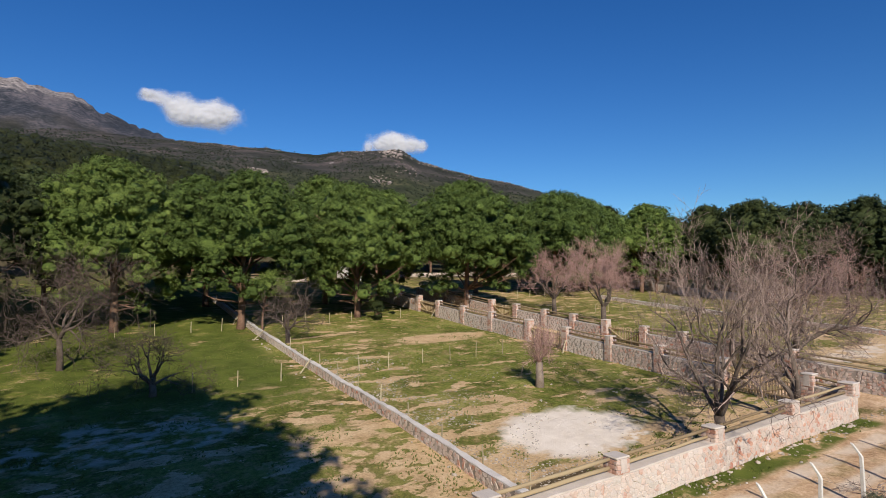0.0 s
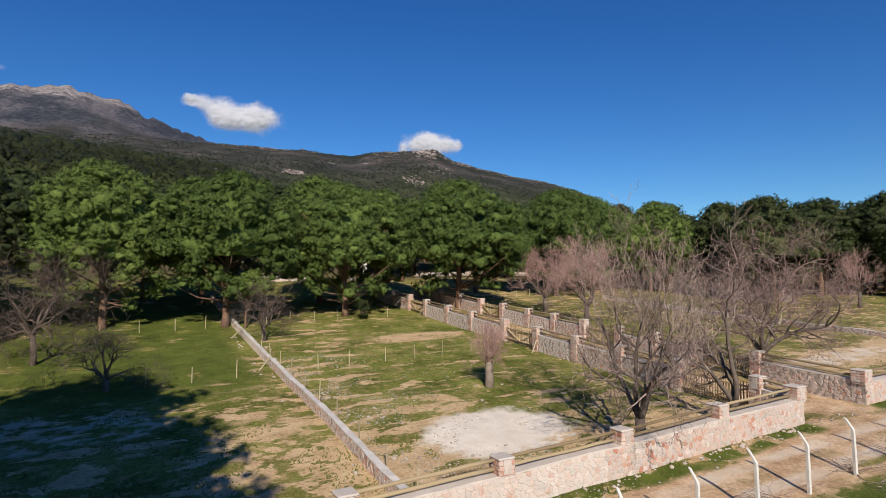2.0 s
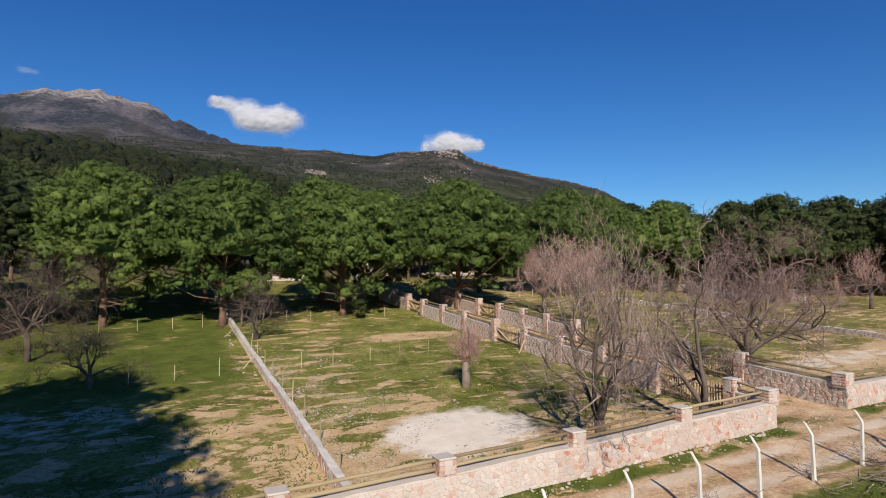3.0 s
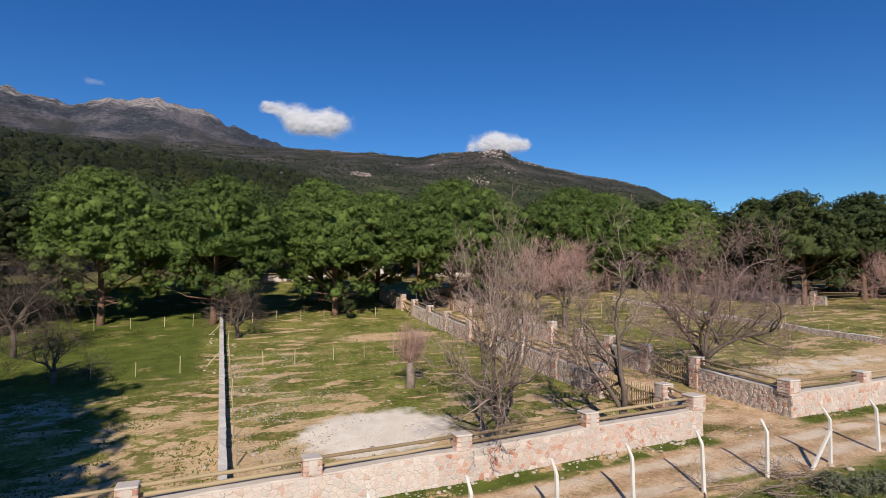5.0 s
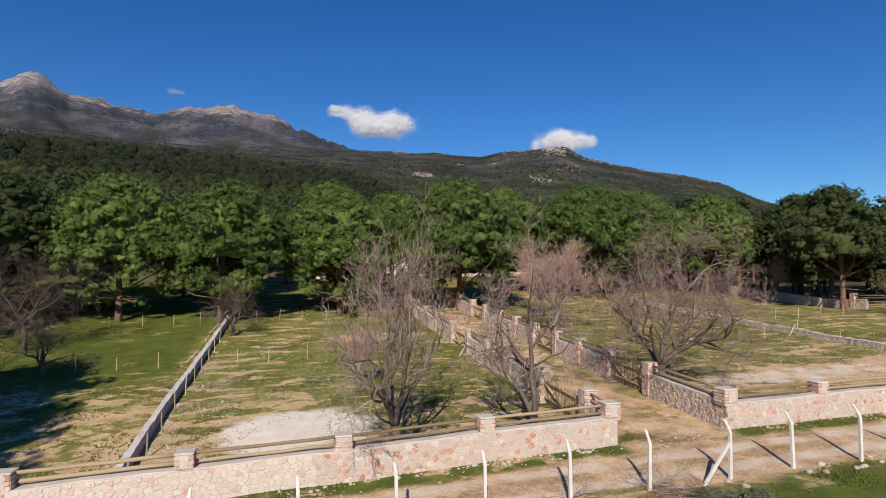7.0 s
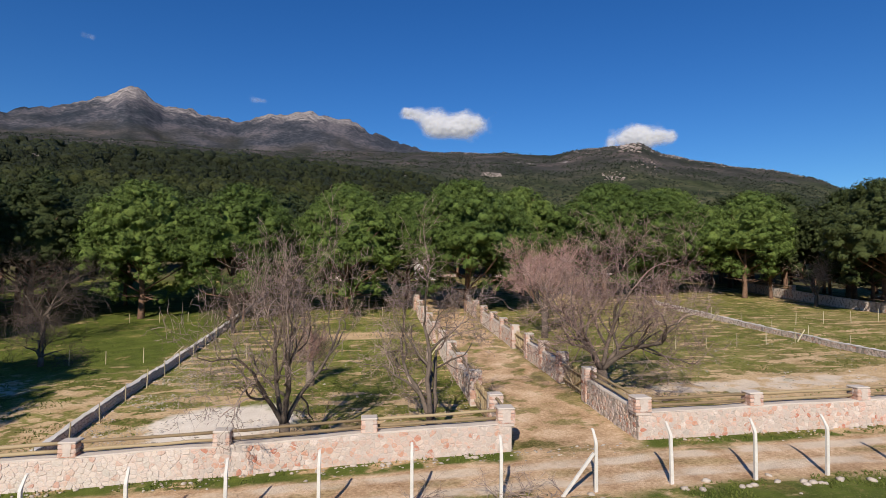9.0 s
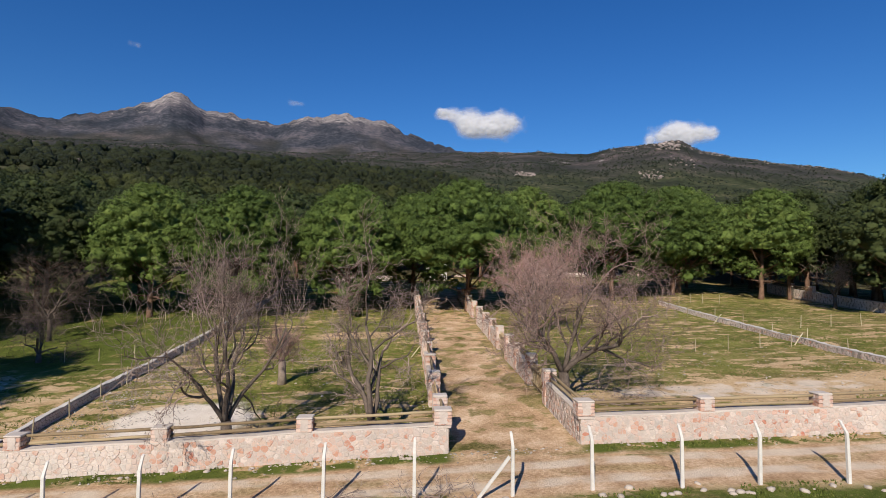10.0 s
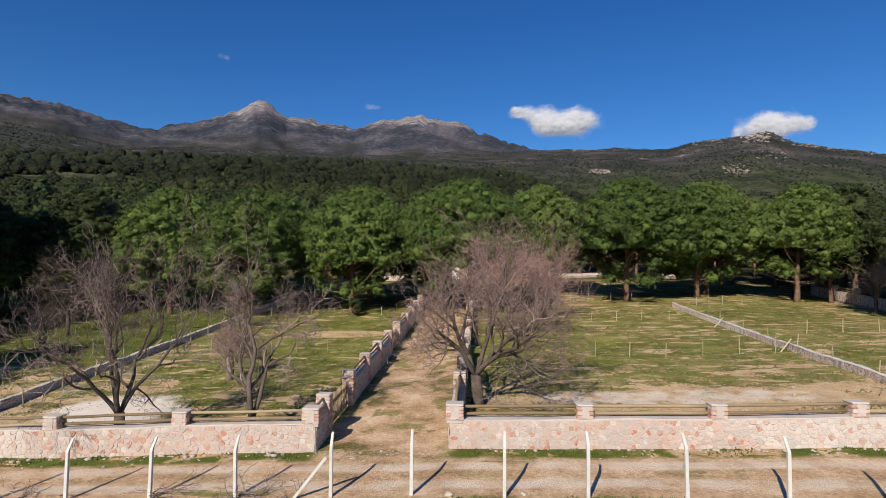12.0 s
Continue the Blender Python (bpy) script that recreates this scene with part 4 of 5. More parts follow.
def grow(rnd, start, way, length, radius, depth, spread, rise, kids, thick, thin, shrink=0.62, wander=0.3):
    """One crooked limb and the side limbs along it. Stout wood goes to thick, the rest to thin."""
    pts, radii, p, d = [Vector(start)], [radius], Vector(start).copy(), Vector(way).normalized()
    steps = 7 if depth > 3 else 5 if depth > 1 else 3 if depth else 2
    ways = [d.copy()]
    for i in range(steps):
        d = (d + Vector([rnd.gauss(0, wander * (0.6 if radius > 0.05 else 0.9)) for _ in range(3)]) + Vector((0, 0, rise))).normalized()
        p = p + d * length / steps
        pts.append(p.copy())
        radii.append(radius * (1 - 0.55 * (i + 1) / steps))
        ways.append(d.copy())
    (thick if radius > 0.035 else thin).append((pts, radii, 7 if radius > 0.06 else 5 if radius > 0.03 else 3))
    if depth == 0:
        return
    n = kids[-depth] if len(kids) >= depth else 3
    for k in range(n):
        i = steps if k == 0 else max(1, min(steps, round(steps * (0.28 + 0.72 * (k - rnd.uniform(0.1, 0.9)) / max(1, n - 1)))))
        side = Vector([rnd.gauss(0, 1) for _ in range(3)])
        side -= ways[i] * side.dot(ways[i])
        way2 = ways[i] * rnd.uniform(0.6, 1.0) + side.normalized() * spread * (0.5 if k == 0 else rnd.uniform(0.7, 1.35))
        grow(rnd, pts[i], way2, length * shrink * rnd.uniform(0.7, 1.25), max(0.0075, radii[i] * rnd.uniform(0.55, 0.8)), depth - 1, spread, rise, kids, thick, thin, shrink, wander)


def bare_tree(name, x, y, seed, label, stems, length, radius, kids, spread, rise, bark, twig, trunk_h=0.6, trunk_r=0.22, shrink=0.62, lean=0.6, wander=0.3, size=(7.0, 3.0)):
    """A leafless tree: short bole, several stems, forks and twigs."""
    rnd = random.Random(seed)
    root = thing(name, upright(x, y), label, "bare tree", "leafless trees")
    thick, thin = [], []
    top = Vector((rnd.uniform(-0.08, 0.08), rnd.uniform(-0.08, 0.08), trunk_h))
    thick.append(([Vector((0, 0, -0.3)), Vector((0.02, 0, trunk_h * 0.35)), top.copy()], [trunk_r * 1.35, trunk_r * 1.05, trunk_r * 0.9], 10))
    for k in range(stems):
        w = 2 * math.pi * (k + rnd.uniform(-0.25, 0.25)) / stems
        way = Vector((math.cos(w) * lean, math.sin(w) * lean, 1.0))
        grow(rnd, top.copy() + Vector((0, 0, -0.1)), way, length * rnd.uniform(0.8, 1.15), radius * rnd.uniform(0.75, 1.1), len(kids), spread, rise, kids, thick, thin, shrink, wander)
    # bring the crown to its true height and breadth
    ends = [p[0][-1] for p in thin]
    tall, wide = float(np.percentile([e.z for e in ends], 98.5)), float(np.percentile([math.hypot(e.x, e.y) for e in ends], 93))
    for pts, _, _ in thick + thin:
        for q in pts:
            q.x, q.y = q.x * size[1] / wide, q.y * size[1] / wide
            q.z = q.z * size[0] / tall if q.z > 0 else q.z
    v, f = tubes(thick)
    ob = new("trunk", mesh_of("trunk", v, f, bark, True))
    ob.parent = root
    v, f = tubes(thin)
    ob = new("twig_crown", mesh_of("twig_crown", v, f, twig))
    ob.parent = root
    return root



bare_tree("bare_tree", 19.70, 12.75, 13, "leafless grey-brown tree with several slanting stems behind the wall", 5, 3.4, 0.10, (5, 5, 4, 4, 2), 0.8, 0.09, GREY_BARK, MID_TWIG, 1.1, 0.2, 0.58, 0.6, size=(8.0, 3.6))
bare_tree("bare_tree", 24.77, 12.75, 29, "slim leafless tree with pale branches behind the wall", 3, 3.3, 0.11, (5, 5, 5, 4, 2), 0.85, 0.035, GREY_BARK, MID_TWIG, 1.0, 0.17, 0.57, 0.55, size=(7.4, 3.0))
bare_tree("bare_tree", 33.05, 16.9, 31, "broad leafless tree with dark trunk inside the lane wall", 5, 3.4, 0.13, (7, 5, 5, 4, 2), 0.95, 0.07, GREY_BARK, ROSE_TWIG, 1.3, 0.24, 0.58, 0.7, size=(7.8, 4.2))
bare_tree("bare_tree", 35.3, 32.7, 47, "leafless tree with a dense crown of pinkish twigs", 5, 2.0, 0.11, (4, 4, 5, 5, 3), 0.55, 0.07, GREY_BARK, PINK_TWIG, 1.3, 0.22, 0.66, 0.7, size=(7.1, 3.6))
bare_tree("bare_tree", 38.2, 41.6, 53, "leafless tree with a dense crown of pinkish twigs", 5, 1.9, 0.11, (4, 4, 5, 5, 2), 0.5, 0.07, GREY_BARK, PINK_TWIG, 1.2, 0.22, 0.66, 0.7, size=(6.4, 3.2))
bare_tree("bare_tree", 19.6, 22.5, 61, "small pollarded tree with thick trunk and reddish shoots", 14, 0.9, 0.03, (5, 5, 4), 0.4, 0.06, LIGHT_BARK, PINK_TWIG, 1.15, 0.2, 0.72, 0.75, size=(3.2, 1.15))
bare_tree("bare_tree", 11.9, 39.8, 71, "rounded leafless grey tree beside the low wall", 5, 1.2, 0.09, (4, 4, 4, 4), 0.7, 0.03, GREY_BARK, DARK_TWIG, 0.8, 0.16, 0.74, 0.8, size=(4.4, 2.5))
bare_tree("bare_tree", 2.7, 30.3, 83, "low dark leafless tree with spreading crooked limbs", 5, 1.3, 0.085, (3, 4, 4, 4), 0.85, 0.0, GREY_BARK, DARK_TWIG, 0.5, 0.16, 0.74, 1.1, size=(3.5, 2.7))
bare_tree("bare_tree", -1.2, 38.0, 97, "dark leafless tree with a wide crown in the grass", 5, 1.9, 0.11, (4, 4, 4, 4, 2), 0.75, 0.02, GREY_BARK, DARK_TWIG, 1.4, 0.15, 0.74, 0.9, size=(6.7, 3.8))
bare_tree("bare_tree", 69.7, 47.5, 101, "leafless grey tree at the edge of the wood", 5, 1.6, 0.1, (4, 4, 4, 3), 0.65, 0.05, GREY_BARK, PALE_TWIG, 1.2, 0.17, 0.74, 0.7, size=(5.6, 2.5))
bare_tree("bare_tree", 68.5, 29.5, 103, "leafless tree with pinkish twigs at the field edge", 5, 1.6, 0.1, (4, 4, 4, 4), 0.6, 0.05, GREY_BARK, PINK_TWIG, 1.2, 0.17, 0.74, 0.7, size=(6.0, 3.4))

PINES = [build_pine(1, 13.0, 4.9, 1.9, "tall stone pine with a dense rounded green crown", skirt=0.8), build_pine(2, 12.6, 4.7, 2.5, "tall stone pine with a dense rounded green crown"), build_pine(3, 12.0, 5.2, 1.8, "tall stone pine with a dense rounded green crown", skirt=0.6), build_pine(4, 12.8, 6.6, 1.9, "broad stone pine with a wide domed green crown", lobe_count=360, lobe=(0.45, 0.9))]
set_copies(PINES[0], [upright(x, y, rz) for x, y, rz in ((1.7, 48.7, 0), (20.7, 56.5, 90))])
set_copies(PINES[1], [upright(x, y, rz) for x, y, rz in ((10.2, 46.4, 0), (9.6, 58.5, 80), (40.5, 58.0, 200), (66.3, 54.3, 310))])
set_copies(PINES[2], [upright(x, y, rz) for x, y, rz in ((20.6, 48.0, 0), (27.0, 57.0, 130), (56.5, 55.5, 40))])
set_copies(PINES[3], [upright(x, y, rz) for x, y, rz in ((32.2, 47.7, 0), (48.3, 52.5, 100), (58.5, 58.0, 230), (-17, 46, 40))])
# the left-hand copies get their shade from the dark needle colour
gloomy = build_pine(21, 12.8, 4.9, 2.2, "dense dark green pine at the edge of the wood, shade in its needle colour", 22, 0.15, NEEDLES_DARK, 190, (0.5, 1.0), blades=9, skirt=0.85)
set_copies(gloomy, [upright(x, y, rz) for x, y, rz in ((70.6, 39.6, 0), (-7.2, 47.5, 200), (76.5, 46.0, 80), (81.0, 40.0, 200), (-11.0, 52.5, 30), (-13.5, 42.5, 140), (74.5, 58.0, 300), (86.0, 34.0, 20), (78.5, 52.0, 50), (86.0, 57.0, 110), (88.0, 47.0, 170), (73.0, 67.0, 230), (94.0, 40.0, 290))])
young = build_pine(15, 4.6, 1.3, 2.4, "young round pine beside the low wall", 40, 0.10, NEEDLES, 26, (0.8, 1.2), 0.09)
set_copies(young, [upright(11.5, 45.3)])
sapling = build_pine(16, 1.7, 0.5, 0.6, "small grey-green sapling in the grass", 60, 0.07, NEEDLES_DARK, 14, (0.5, 0.9), 0.03)
set_copies(sapling, [upright(21.5, 45.6)])


# ---- the wood beyond ----
def build_far_pine(seed, height, radius, label):
    return build_pine(seed, height, radius, height * 0.28, label, 5, 0.34, NEEDLES_DARK, 44, (1.0, 1.5), 0.2, 4, 0.75, False)


FAR = [build_far_pine(41, 11.0, 4.2, "dark pine in the dense wood"), build_far_pine(42, 10.0, 3.8, "dark pine in the dense wood"), build_far_pine(43, 12.0, 3.4, "tall dark pine in the dense wood")]
wood = random.Random(77)
spots = [(4.5, 63.0), (62.5, 64), (-16, 54), (-12, 60), (15.5, 70), (36.5, 71), (-3, 57), (74, 64), (54, 70), (78, 52), (80, 60), (-10, 52), (-24, 50)]
for gx in range(-62, 126, 8):
    for gy in range(76, 122, 9):
        x, y = gx + wood.uniform(-3, 3), gy + wood.uniform(-3.4, 3.4)
        if y > 70 + 0.05 * abs(x - 25) and abs(math.degrees(math.atan2(x - 17, y + 5)) - 8) < 62:
            spots.append((x, y))
for gx in range(76, 124, 8):
    for gy in range(14, 66, 9):
        spots.append((gx + 0.25 * gy + wood.uniform(-3, 3), gy + wood.uniform(-3, 3)))
for gx in range(-60, -16, 8):
    for gy in range(34, 66, 9):
        spots.append((gx + wood.uniform(-3, 3), gy + wood.uniform(-3, 3)))
for k in range(26):
    a, r = radians(46 + 1.2 * k), wood.uniform(88, 112)
    spots.append((r * math.sin(a), r * math.cos(a)))
by_kind = [[], [], []]
for x, y in spots:
    by_kind[wood.randrange(3)].append(pose(x, y, land(x, y), 0, 0, wood.uniform(0, 360)))
for f, places in zip(FAR, by_kind):
    set_copies(f, places)


def build_far_woods(rings, material, label, seed):
    """Tree tops on the foothill or the ridge, too many to count."""
    rng = np.random.default_rng(seed)
    vs, fs, count = [], [], 0
    v, f = ICO1
    for r0, r1, n, s0, s1 in rings:
        for _ in range(n):
            r, az = math.sqrt(rng.uniform(r0 * r0, r1 * r1)), rng.uniform(-48, 86 if r0 < 500 else 50)
            x, y = HUB_X + r * math.sin(radians(az)), HUB_Y + r * math.cos(radians(az))
            if noise.noise((x * 0.012, y * 0.012, 9)) > (0.62 if r0 < 500 else 0.22):
                continue
            s = s0 + (s1 - s0) * rng.uniform() ** 1.8
            w = 1 + rng.uniform(-0.3, 0.25, (len(v), 1))
            vs.append(v * w * s * np.array([1, 1, rng.uniform(0.7, 1.15)]) + np.array([x, y, land(x, y) + s * 0.7]))
            fs.append(f + count)
            count += len(v)
            if r < 310:
                k = 28
                d = rng.normal(size=(k, 3)) * 0.9 + np.array([0, 0, 0.35])
                d /= np.linalg.norm(d, axis=1)[:, None]
                p = np.array([x, y, land(x, y) + s * 0.7]) + d * s * np.array([1.0, 1.0, 1.45]) * rng.uniform(0.8, 1.1, (k, 1))
                e1, e2 = rng.normal(size=(k, 3)) * s * 0.13, rng.normal(size=(k, 3)) * s * 0.13
                vs.append(np.stack([p - e1, p + e1, p + e2 + d * s * 0.15], 1).reshape(-1, 3))
                fs.append(count + np.arange(3 * k).reshape(-1, 3))
                count += 3 * k
    ob = new("far_woods", array_mesh("far_woods", np.concatenate(vs), np.concatenate(fs), material))
    tagged(ob, label, "forest", kind="stuff")


build_far_woods([(140, 235, 3200, 1.0, 3.0)], NEEDLES_SCRUB, "olive green scrub at the foot of the hill", 11)
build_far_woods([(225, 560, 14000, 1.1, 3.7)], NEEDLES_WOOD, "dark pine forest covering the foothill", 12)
build_far_woods([(540, 1150, 15000, 0.9, 2.0), (1150, 1440, 7000, 0.9, 1.9)], NEEDLES_RIDGE, "grey-brown thin wood on the rocky ridge", 13)


def build_crags():
    """Pale outcrops on the wooded ridge and boulders among the foothill trees."""
    rng = np.random.default_rng(44)
    v, f = icosphere(2)
    vs, fs, count = [], [], 0
    for a0, a1, r0, r1, n, s0, s1 in ((20.5, 28.0, 1310, 1402, 90, 1.6, 4.5), (25.0, 26.8, 1230, 1390, 45, 3.0, 8.0), (28.5, 40.0, 1330, 1400, 120, 1.5, 4.5), (6.0, 15.0, 1330, 1400, 50, 2.0, 4.5), (23.4, 25.4, 915, 1010, 34, 1.5, 5.0), (26.0, 28.5, 1000, 1200, 18, 2.0, 4.5), (11.6, 13.6, 945, 985, 44, 2.2, 5.0), (2.2, 4.8, 372, 398, 26, 1.6, 3.6), (-12.6, -10.8, 315, 340, 16, 1.4, 3.0), (-30.0, -27.2, 312, 336, 16, 1.4, 3.2), (-2.0, 2.0, 540, 570, 12, 1.2, 2.4)):
        for _ in range(2 * n):
            r, az, s = rng.uniform(r0, r1), radians(rng.uniform(a0, a1)), rng.uniform(s0, s1) * rng.uniform(0.15, 0.5)
            x, y = HUB_X + r * math.sin(az), HUB_Y + r * math.cos(az)
            w = np.array([[1 + 0.85 * noise.noise((p[0] * 1.9 + count, p[1] * 1.6, p[2] * 1.6))] for p in v])
            vs.append(v * w * s * np.array([rng.uniform(0.8, 1.6), 1.0, rng.uniform(0.5, 1.1)]) + np.array([x, y, land(x, y) + s * 0.3]))
            fs.append(f + count)
            count += len(v)
    ob = new("hillside_rocks", array_mesh("hillside_rocks", np.concatenate(vs), np.concatenate(fs), CRAG))
    tagged(ob, "pale pinkish rock outcrops on the wooded ridge", "rocks", kind="stuff")


CRAG = grained("crag_rock", (0.12, 0.098, 0.092), (0.40, 0.33, 0.30), 0.25, 0.9, 0.95, 0.4, "island", 0.35)
build_crags()

# the tall unseen pines west of the track, whose shade lies on the grass; more are added to block sky light
SHADE_PINE = build_pine(9, 23.0, 5.8, 8.5, "very tall unseen pine beside the track, placed for its shade", 6, 0.36, NEEDLES, 150, (0.9, 1.6), 0.34, 6, 0.7, False)
set_copies(SHADE_PINE, [upright(x, y, rz) for x, y, rz in ((-7.2, 3.0, 0), (-16.5, 8.0, 120), (-6.5, -6.0, 250), (-13.0, -3.0, 60), (-17.5, 22.5, 310), (-15.5, 31.0, 90), (-23.0, 33.0, 20), (-27.0, 20.0, 75), (-30.0, 8.0, 200), (-25.0, -3.0, 140), (-35.0, 28.0, 10), (-31.0, 41.0, 260), (-36.0, -8.0, 330))])


# ---- clouds ----
def build_cloud(az, el, puffs, seed, label, vapour=1.0):
    """A smooth body of vapour, fat in the middle and thin at the rim."""
    d = 3400.0
    c = Vector((HUB_X + d * math.sin(radians(az)), HUB_Y + d * math.cos(radians(az)), 7.5 + d * math.tan(radians(el))))
    right = Vector((math.cos(radians(az)), -math.sin(radians(az)), 0))
    fwd = Vector((math.sin(radians(az)), math.cos(radians(az)), 0))
    reach_x, reach_z = max(abs(p[0]) + 1.7 * p[2] for p in puffs), max(abs(p[1]) + 1.7 * p[2] for p in puffs)
    nx, nz = 96, 60
    dens = np.zeros((nx, nz))
    for i in range(nx):
        for k in range(nz):
            x, z = reach_x * (2 * i / (nx - 1) - 1), reach_z * (2 * k / (nz - 1) - 1)
            t = sum(math.exp(-(((x - px) / r) ** 2 + ((z - pz) / (r * 0.85)) ** 2) * 1.3) for px, pz, r in puffs)
            t += 0.35 * noise.fractal((x * 0.011, z * 0.014, seed * 9.0), 0.9, 2.0, 5) + 0.12 * noise.noise((x * 0.05, z * 0.05, seed))
            dens[i, k] = max(0.0, t - 0.2) if 0 < i < nx - 1 and 0 < k < nz - 1 else 0.0
    root = thing("cloud", Matrix(), label, "cloud", "clouds")
    verts, faces, thick = [], [], []
    for side in (-1, 1):
        k0 = len(verts)
        for i in range(nx):
            for k in range(nz):
                x, z = reach_x * (2 * i / (nx - 1) - 1), reach_z * (2 * k / (nz - 1) - 1)
                lump = 5 * noise.fractal((x * 0.02, z * 0.02, seed + 5), 1.0, 2.0, 4)
                depth = 0.25 * reach_z * math.sqrt(dens[i, k]) + (lump * min(1.0, dens[i, k]) if side < 0 else 0)
                verts.append(c + right * x + Vector((0, 0, z)) + fwd * side * depth)
                thick.append(vapour * dens[i, k])
        for i in range(nx - 1):
            for k in range(nz - 1):
                if dens[i:i + 2, k:k + 2].max() > 0:
                    q = (k0 + i * nz + k, k0 + (i + 1) * nz + k, k0 + (i + 1) * nz + k + 1, k0 + i * nz + k + 1)
                    faces.append(q if side < 0 else q[::-1])
    me = mesh_of("billow", verts, faces, CLOUD, True)
    me.attributes.new("thickness", "FLOAT", "POINT").data.foreach_set("value", thick)
    ob = new("billow", me)
    ob.parent = root


build_cloud(7.6, 15.1, [(-235, 72, 40), (-190, 68, 44), (-120, 42, 66), (-40, 25, 80), (45, 12, 82), (130, 18, 82), (215, 5, 66), (-90, -30, 56), (-20, -45, 60), (70, -45, 66), (150, -35, 56)], 1, "white ragged cloud in a blue sky")
build_cloud(26.6, 13.2, [(-165, -25, 40), (-100, 0, 62), (-30, 22, 72), (40, 12, 75), (110, 0, 60), (170, -12, 44), (0, -25, 75)], 2, "white flat cloud above the ridge")
build_cloud(-10.5, 16.5, [(-28, 0, 26), (0, 4, 24), (30, 3, 22)], 3, "small thin cloud scrap", 0.35)
build_cloud(-24.8, 19.9, [(-15, 0, 26), (20, -4, 20)], 4, "small thin cloud scrap", 0.35)


# ---- loose stones, brushwood, grass ----
def build_rock(seed):
    rnd = random.Random(seed)
    v0, f0 = icosphere(2)
    w = np.array([[1 + 0.35 * noise.noise((p[0] * 1.3 + seed * 7, p[1] * 1.3, p[2] * 1.3))] for p in v0])
    return array_mesh("rock", v0 * w * np.array([1.0, 0.75, 0.55]), f0, ROCK)


ROCKS = [build_rock(k) for k in range(5)]
stony = random.Random(31)
for i in range(150):
    if i < 52:
        x = stony.uniform(28.5, 52)
        y, s = fence_y(x) + stony.gauss(-0.35, 0.22), stony.uniform(0.04, 0.14)
    elif i < 118:
        x = stony.choice((stony.uniform(10, 27), stony.uniform(33, 50)))
        y, s = FRONT_Y - 0.33 - abs(stony.gauss(0, 0.16)), stony.uniform(0.04, 0.12)
    else:
        x, y, s = LOW_L + stony.choice((-1, 1)) * (0.3 + abs(stony.gauss(0, 0.4))), stony.uniform(14, 42), stony.uniform(0.04, 0.11)
    ob = new("rock", stony.choice(ROCKS))
    ob.matrix_basis = upright(x, y, stony.uniform(0, 360), s * 0.15) @ Matrix.Diagonal((s, s, s, 1))
    tagged(ob, "loose grey field stone lying on the ground", "rock", "loose stones")


def build_pebbles():
    rng = np.random.default_rng(5)
    v, f = ICO1
    vs, fs, count = [], [], 0
    for _ in range(8000):
        k = rng.uniform()
        if k < 0.45:
            x, y = 11.2 + abs(rng.normal(0, 2.6)), rng.uniform(12.5, 34)
        elif k < 0.66:
            x, y = rng.uniform(11.5, 27), 12.5 + abs(rng.normal(0, 8))
        elif k < 0.93:
            x, y = rng.uniform(33, 52), 12.5 + abs(rng.normal(0, 9))
        else:
            x, y = rng.uniform(8, 52), FRONT_Y - 0.3 - abs(rng.normal(0, 0.4))
        if noise.noise((x * 0.5, y * 0.5, 20)) < 0.0:
            continue
        s = rng.uniform(0.012, 0.036) * (2.2 if rng.uniform() < 0.06 else 1.4 if k >= 0.93 else 1)
        w = 1 + rng.uniform(-0.3, 0.3, (len(v), 1))
        vs.append(v * w * s * np.array([1.2, 0.9, 0.6]) + np.array([x, y, ground_at(x, y) + s * 0.2]))
        fs.append(f + count)
        count += len(v)
    ob = new("pebbles", array_mesh("pebbles", np.concatenate(vs), np.concatenate(fs), PEBBLE))
    tagged(ob, "pale pebbles strewn over the grass", "pebbles", kind="stuff")


def build_grass():
    """Low tufts over the fields and along the track."""
    rng = np.random.default_rng(8)
    n = 90000
    x = rng.uniform(-4, 60, n)
    y = 6.0 + 40 * rng.uniform(0, 1, n) ** 1.5
    keep = np.array([noise.noise((a * 0.45, b * 0.6, 11)) + 0.5 * noise.noise((a * 1.7, b * 1.7, 5)) > 0.14 for a, b in zip(x, y)])
    keep &= ~((y > 7.7) & (y < 10.8)) & ~((x > 27.3) & (x < 32.6) & (y > 10))
    keep &= ~(((x - 16.6) / 3.0) ** 2 + ((y - 17.1) / 2.2) ** 2 < 1) & ~(((x - 42.5) / 7.0) ** 2 + ((y - 17.7) / 1.2) ** 2 < 1) & ~((np.abs(y - FRONT_Y) < 0.25))
    x, y = x[keep], y[keep]
    z = np.array([ground_at(a, b) for a, b in zip(x, y)])
    n = len(x)
    root = np.stack([x, y, z - 0.01], 1)
    vs = []
    for k in range(3):
        w = rng.uniform(0, 6.28, n)
        side = np.stack([np.cos(w), np.sin(w), 0 * w], 1)
        h = rng.uniform(0.03, 0.10, (n, 1))
        tip = root + np.concatenate([rng.normal(0, 0.035, (n, 2)), h], 1)
        vs.append(np.stack([root - side * 0.03, root + side * 0.03, tip], 1).reshape(-1, 3))
    v = np.concatenate(vs)
    ob = new("grass", array_mesh("grass", v, np.arange(len(v)).reshape(-1, 3), GRASS))
    tagged(ob, "short green winter grass in the fields", "grass", kind="stuff")


GRASS = needle_material("grass_blade", (0.07, 0.095, 0.018), (0.15, 0.185, 0.036), (0.29, 0.27, 0.10))
build_pebbles()
build_grass()


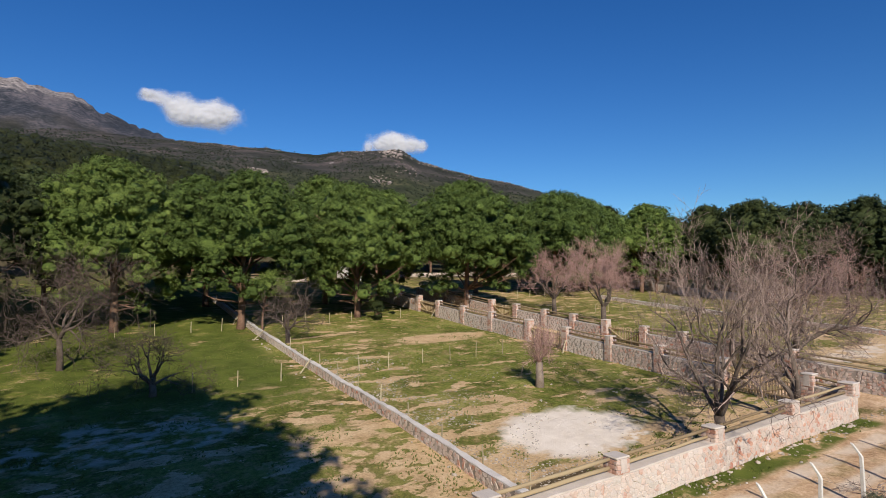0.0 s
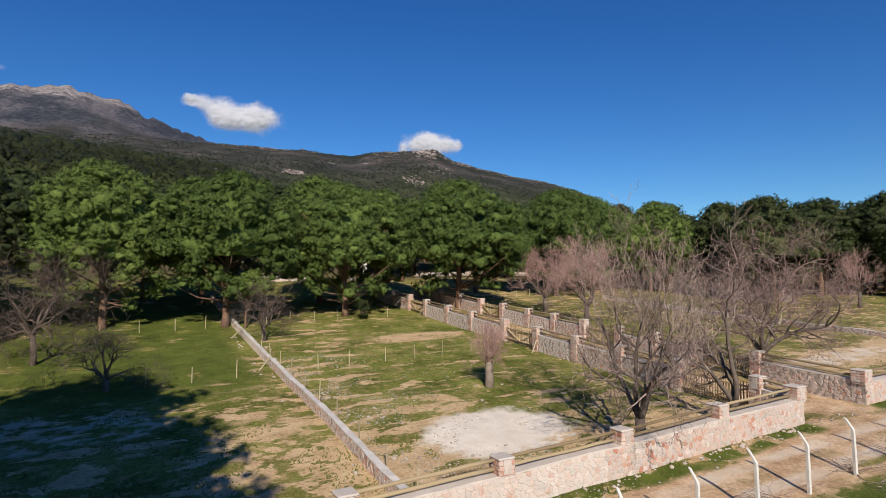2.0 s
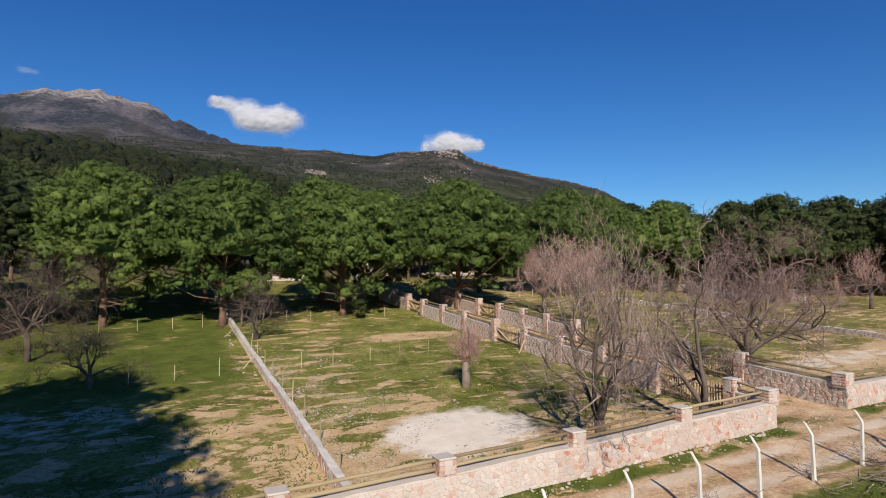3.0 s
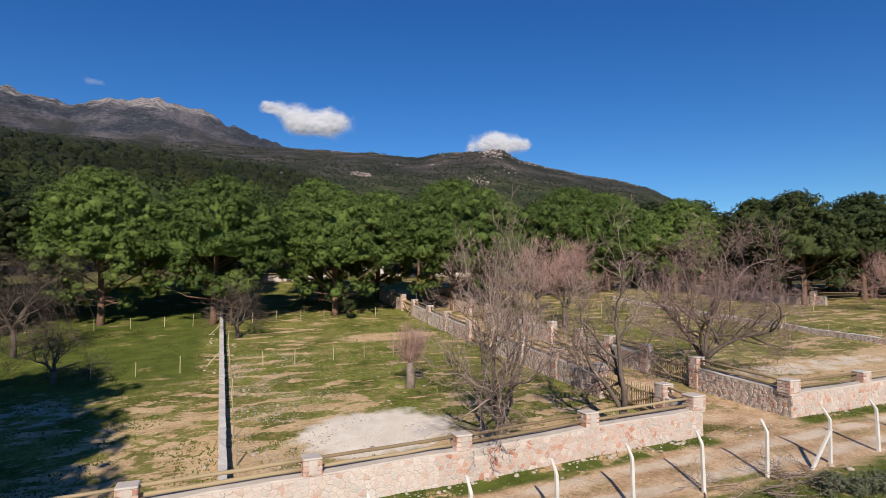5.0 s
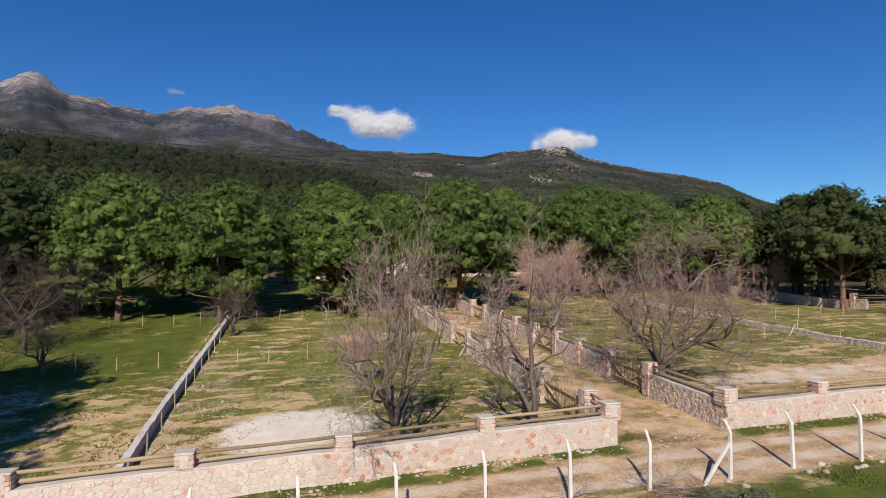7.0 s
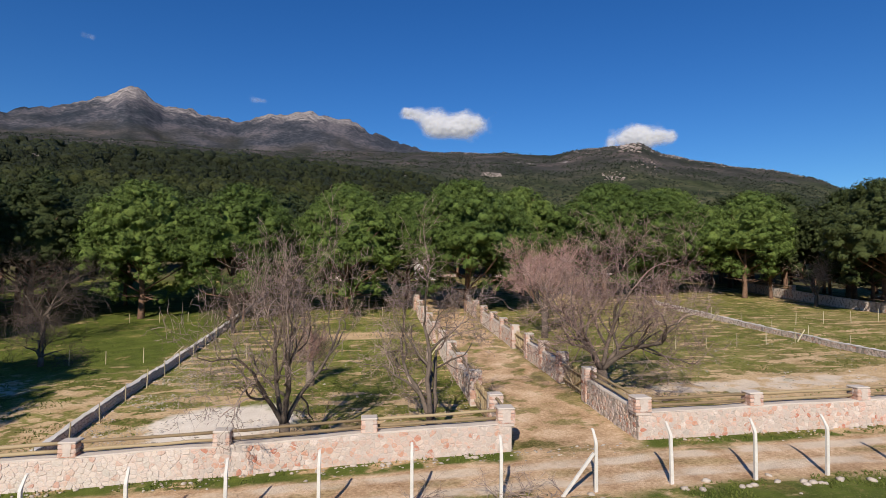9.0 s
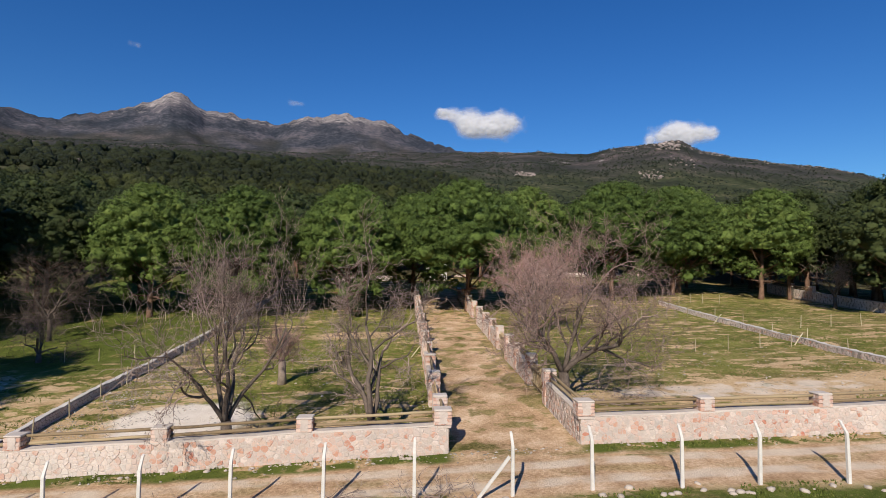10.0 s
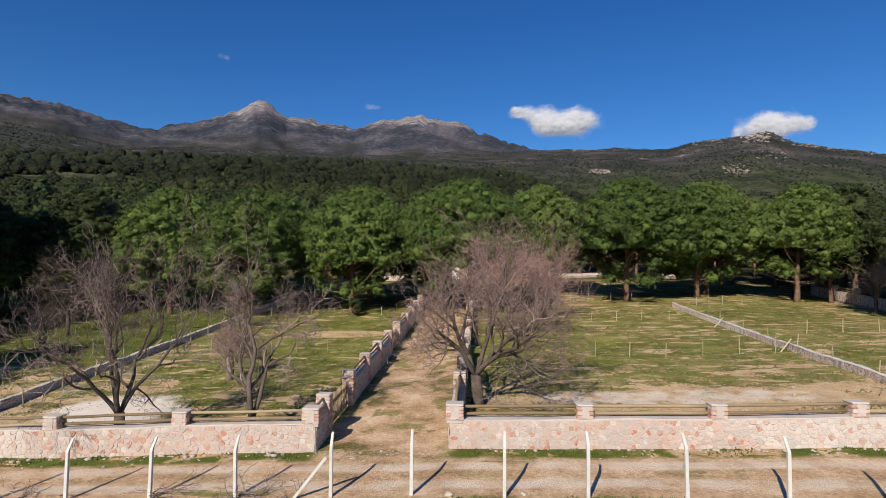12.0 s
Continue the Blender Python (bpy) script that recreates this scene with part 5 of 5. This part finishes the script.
def build_brush(x, y, seed, n, reach):
    """A heap of cut twigs by the fence."""
    rnd = random.Random(seed)
    root = thing("brushwood", upright(x, y), "heap of dry cut branches on the grass", "brushwood", "brushwood heaps")
    thick, thin = [], []
    for _ in range(n):
        p = Vector((rnd.gauss(0, reach * 0.35), rnd.gauss(0, reach * 0.2), rnd.uniform(0.02, 0.25)))
        w = rnd.uniform(0, 6.28)
        grow(rnd, p, (math.cos(w), math.sin(w), rnd.uniform(0.0, 0.35)), rnd.uniform(0.5, 1.1), 0.018, 2, 0.7, 0.0, (3, 3), thick, thin, 0.6, 0.2)
    for pts, _, _ in thin + thick:
        for q in pts:
            q.z = max(q.z * 0.6, 0.01)
    v, f = tubes(thin + thick)
    ob = new("cut_branch", mesh_of("cut_branch", v, f, PALE_TWIG))
    ob.parent = root


def build_shrub(x, y, seed, reach):
    """A low grey-green bush."""
    rnd = random.Random(seed)
    root = thing("shrub", upright(x, y), "low grey-green bush in the verge by the fence", "shrub", "bushes by the fence")
    lobes, paths = [], []
    for k in range(14):
        w, d = rnd.uniform(0, 6.28), reach * math.sqrt(rnd.uniform(0, 1))
        c = Vector((d * math.cos(w), d * math.sin(w), rnd.uniform(0.08, 0.34) * (1.2 - 0.6 * d / reach)))
        lobes.append((tuple(c), rnd.uniform(0.14, 0.26), 0.8))
        paths.append(([Vector((0, 0, -0.05)), c * 0.6, c], [0.02, 0.014, 0.006], 4))
    v, f = tubes(paths)
    ob = new("stem", mesh_of("stem", v, f, GREY_BARK))
    ob.parent = root
    v, f = needle_crown(seed, lobes, 120, 14, 0.06, ICO1)
    ob = new("foliage", array_mesh("foliage", v, f, SHRUB))
    ob.parent = root


SHRUB = needle_material("grey_green_leaf", (0.09, 0.10, 0.055), (0.19, 0.20, 0.12), (0.32, 0.33, 0.22))
for x, y, seed, reach in ((27.2, 6.3, 51, 0.5), (28.1, 6.0, 52, 0.4), (18.6, 7.3, 53, 0.35)):
    build_shrub(x, y, seed, reach)
build_brush(35.4, 16.3, 9, 22, 1.5)
build_brush(26.9, 7.75, 3, 26, 1.4)
build_brush(25.2, 7.3, 5, 14, 0.9)
build_brush(19.8, 7.9, 6, 14, 0.8)
build_brush(23.9, 8.0, 7, 8, 0.5)
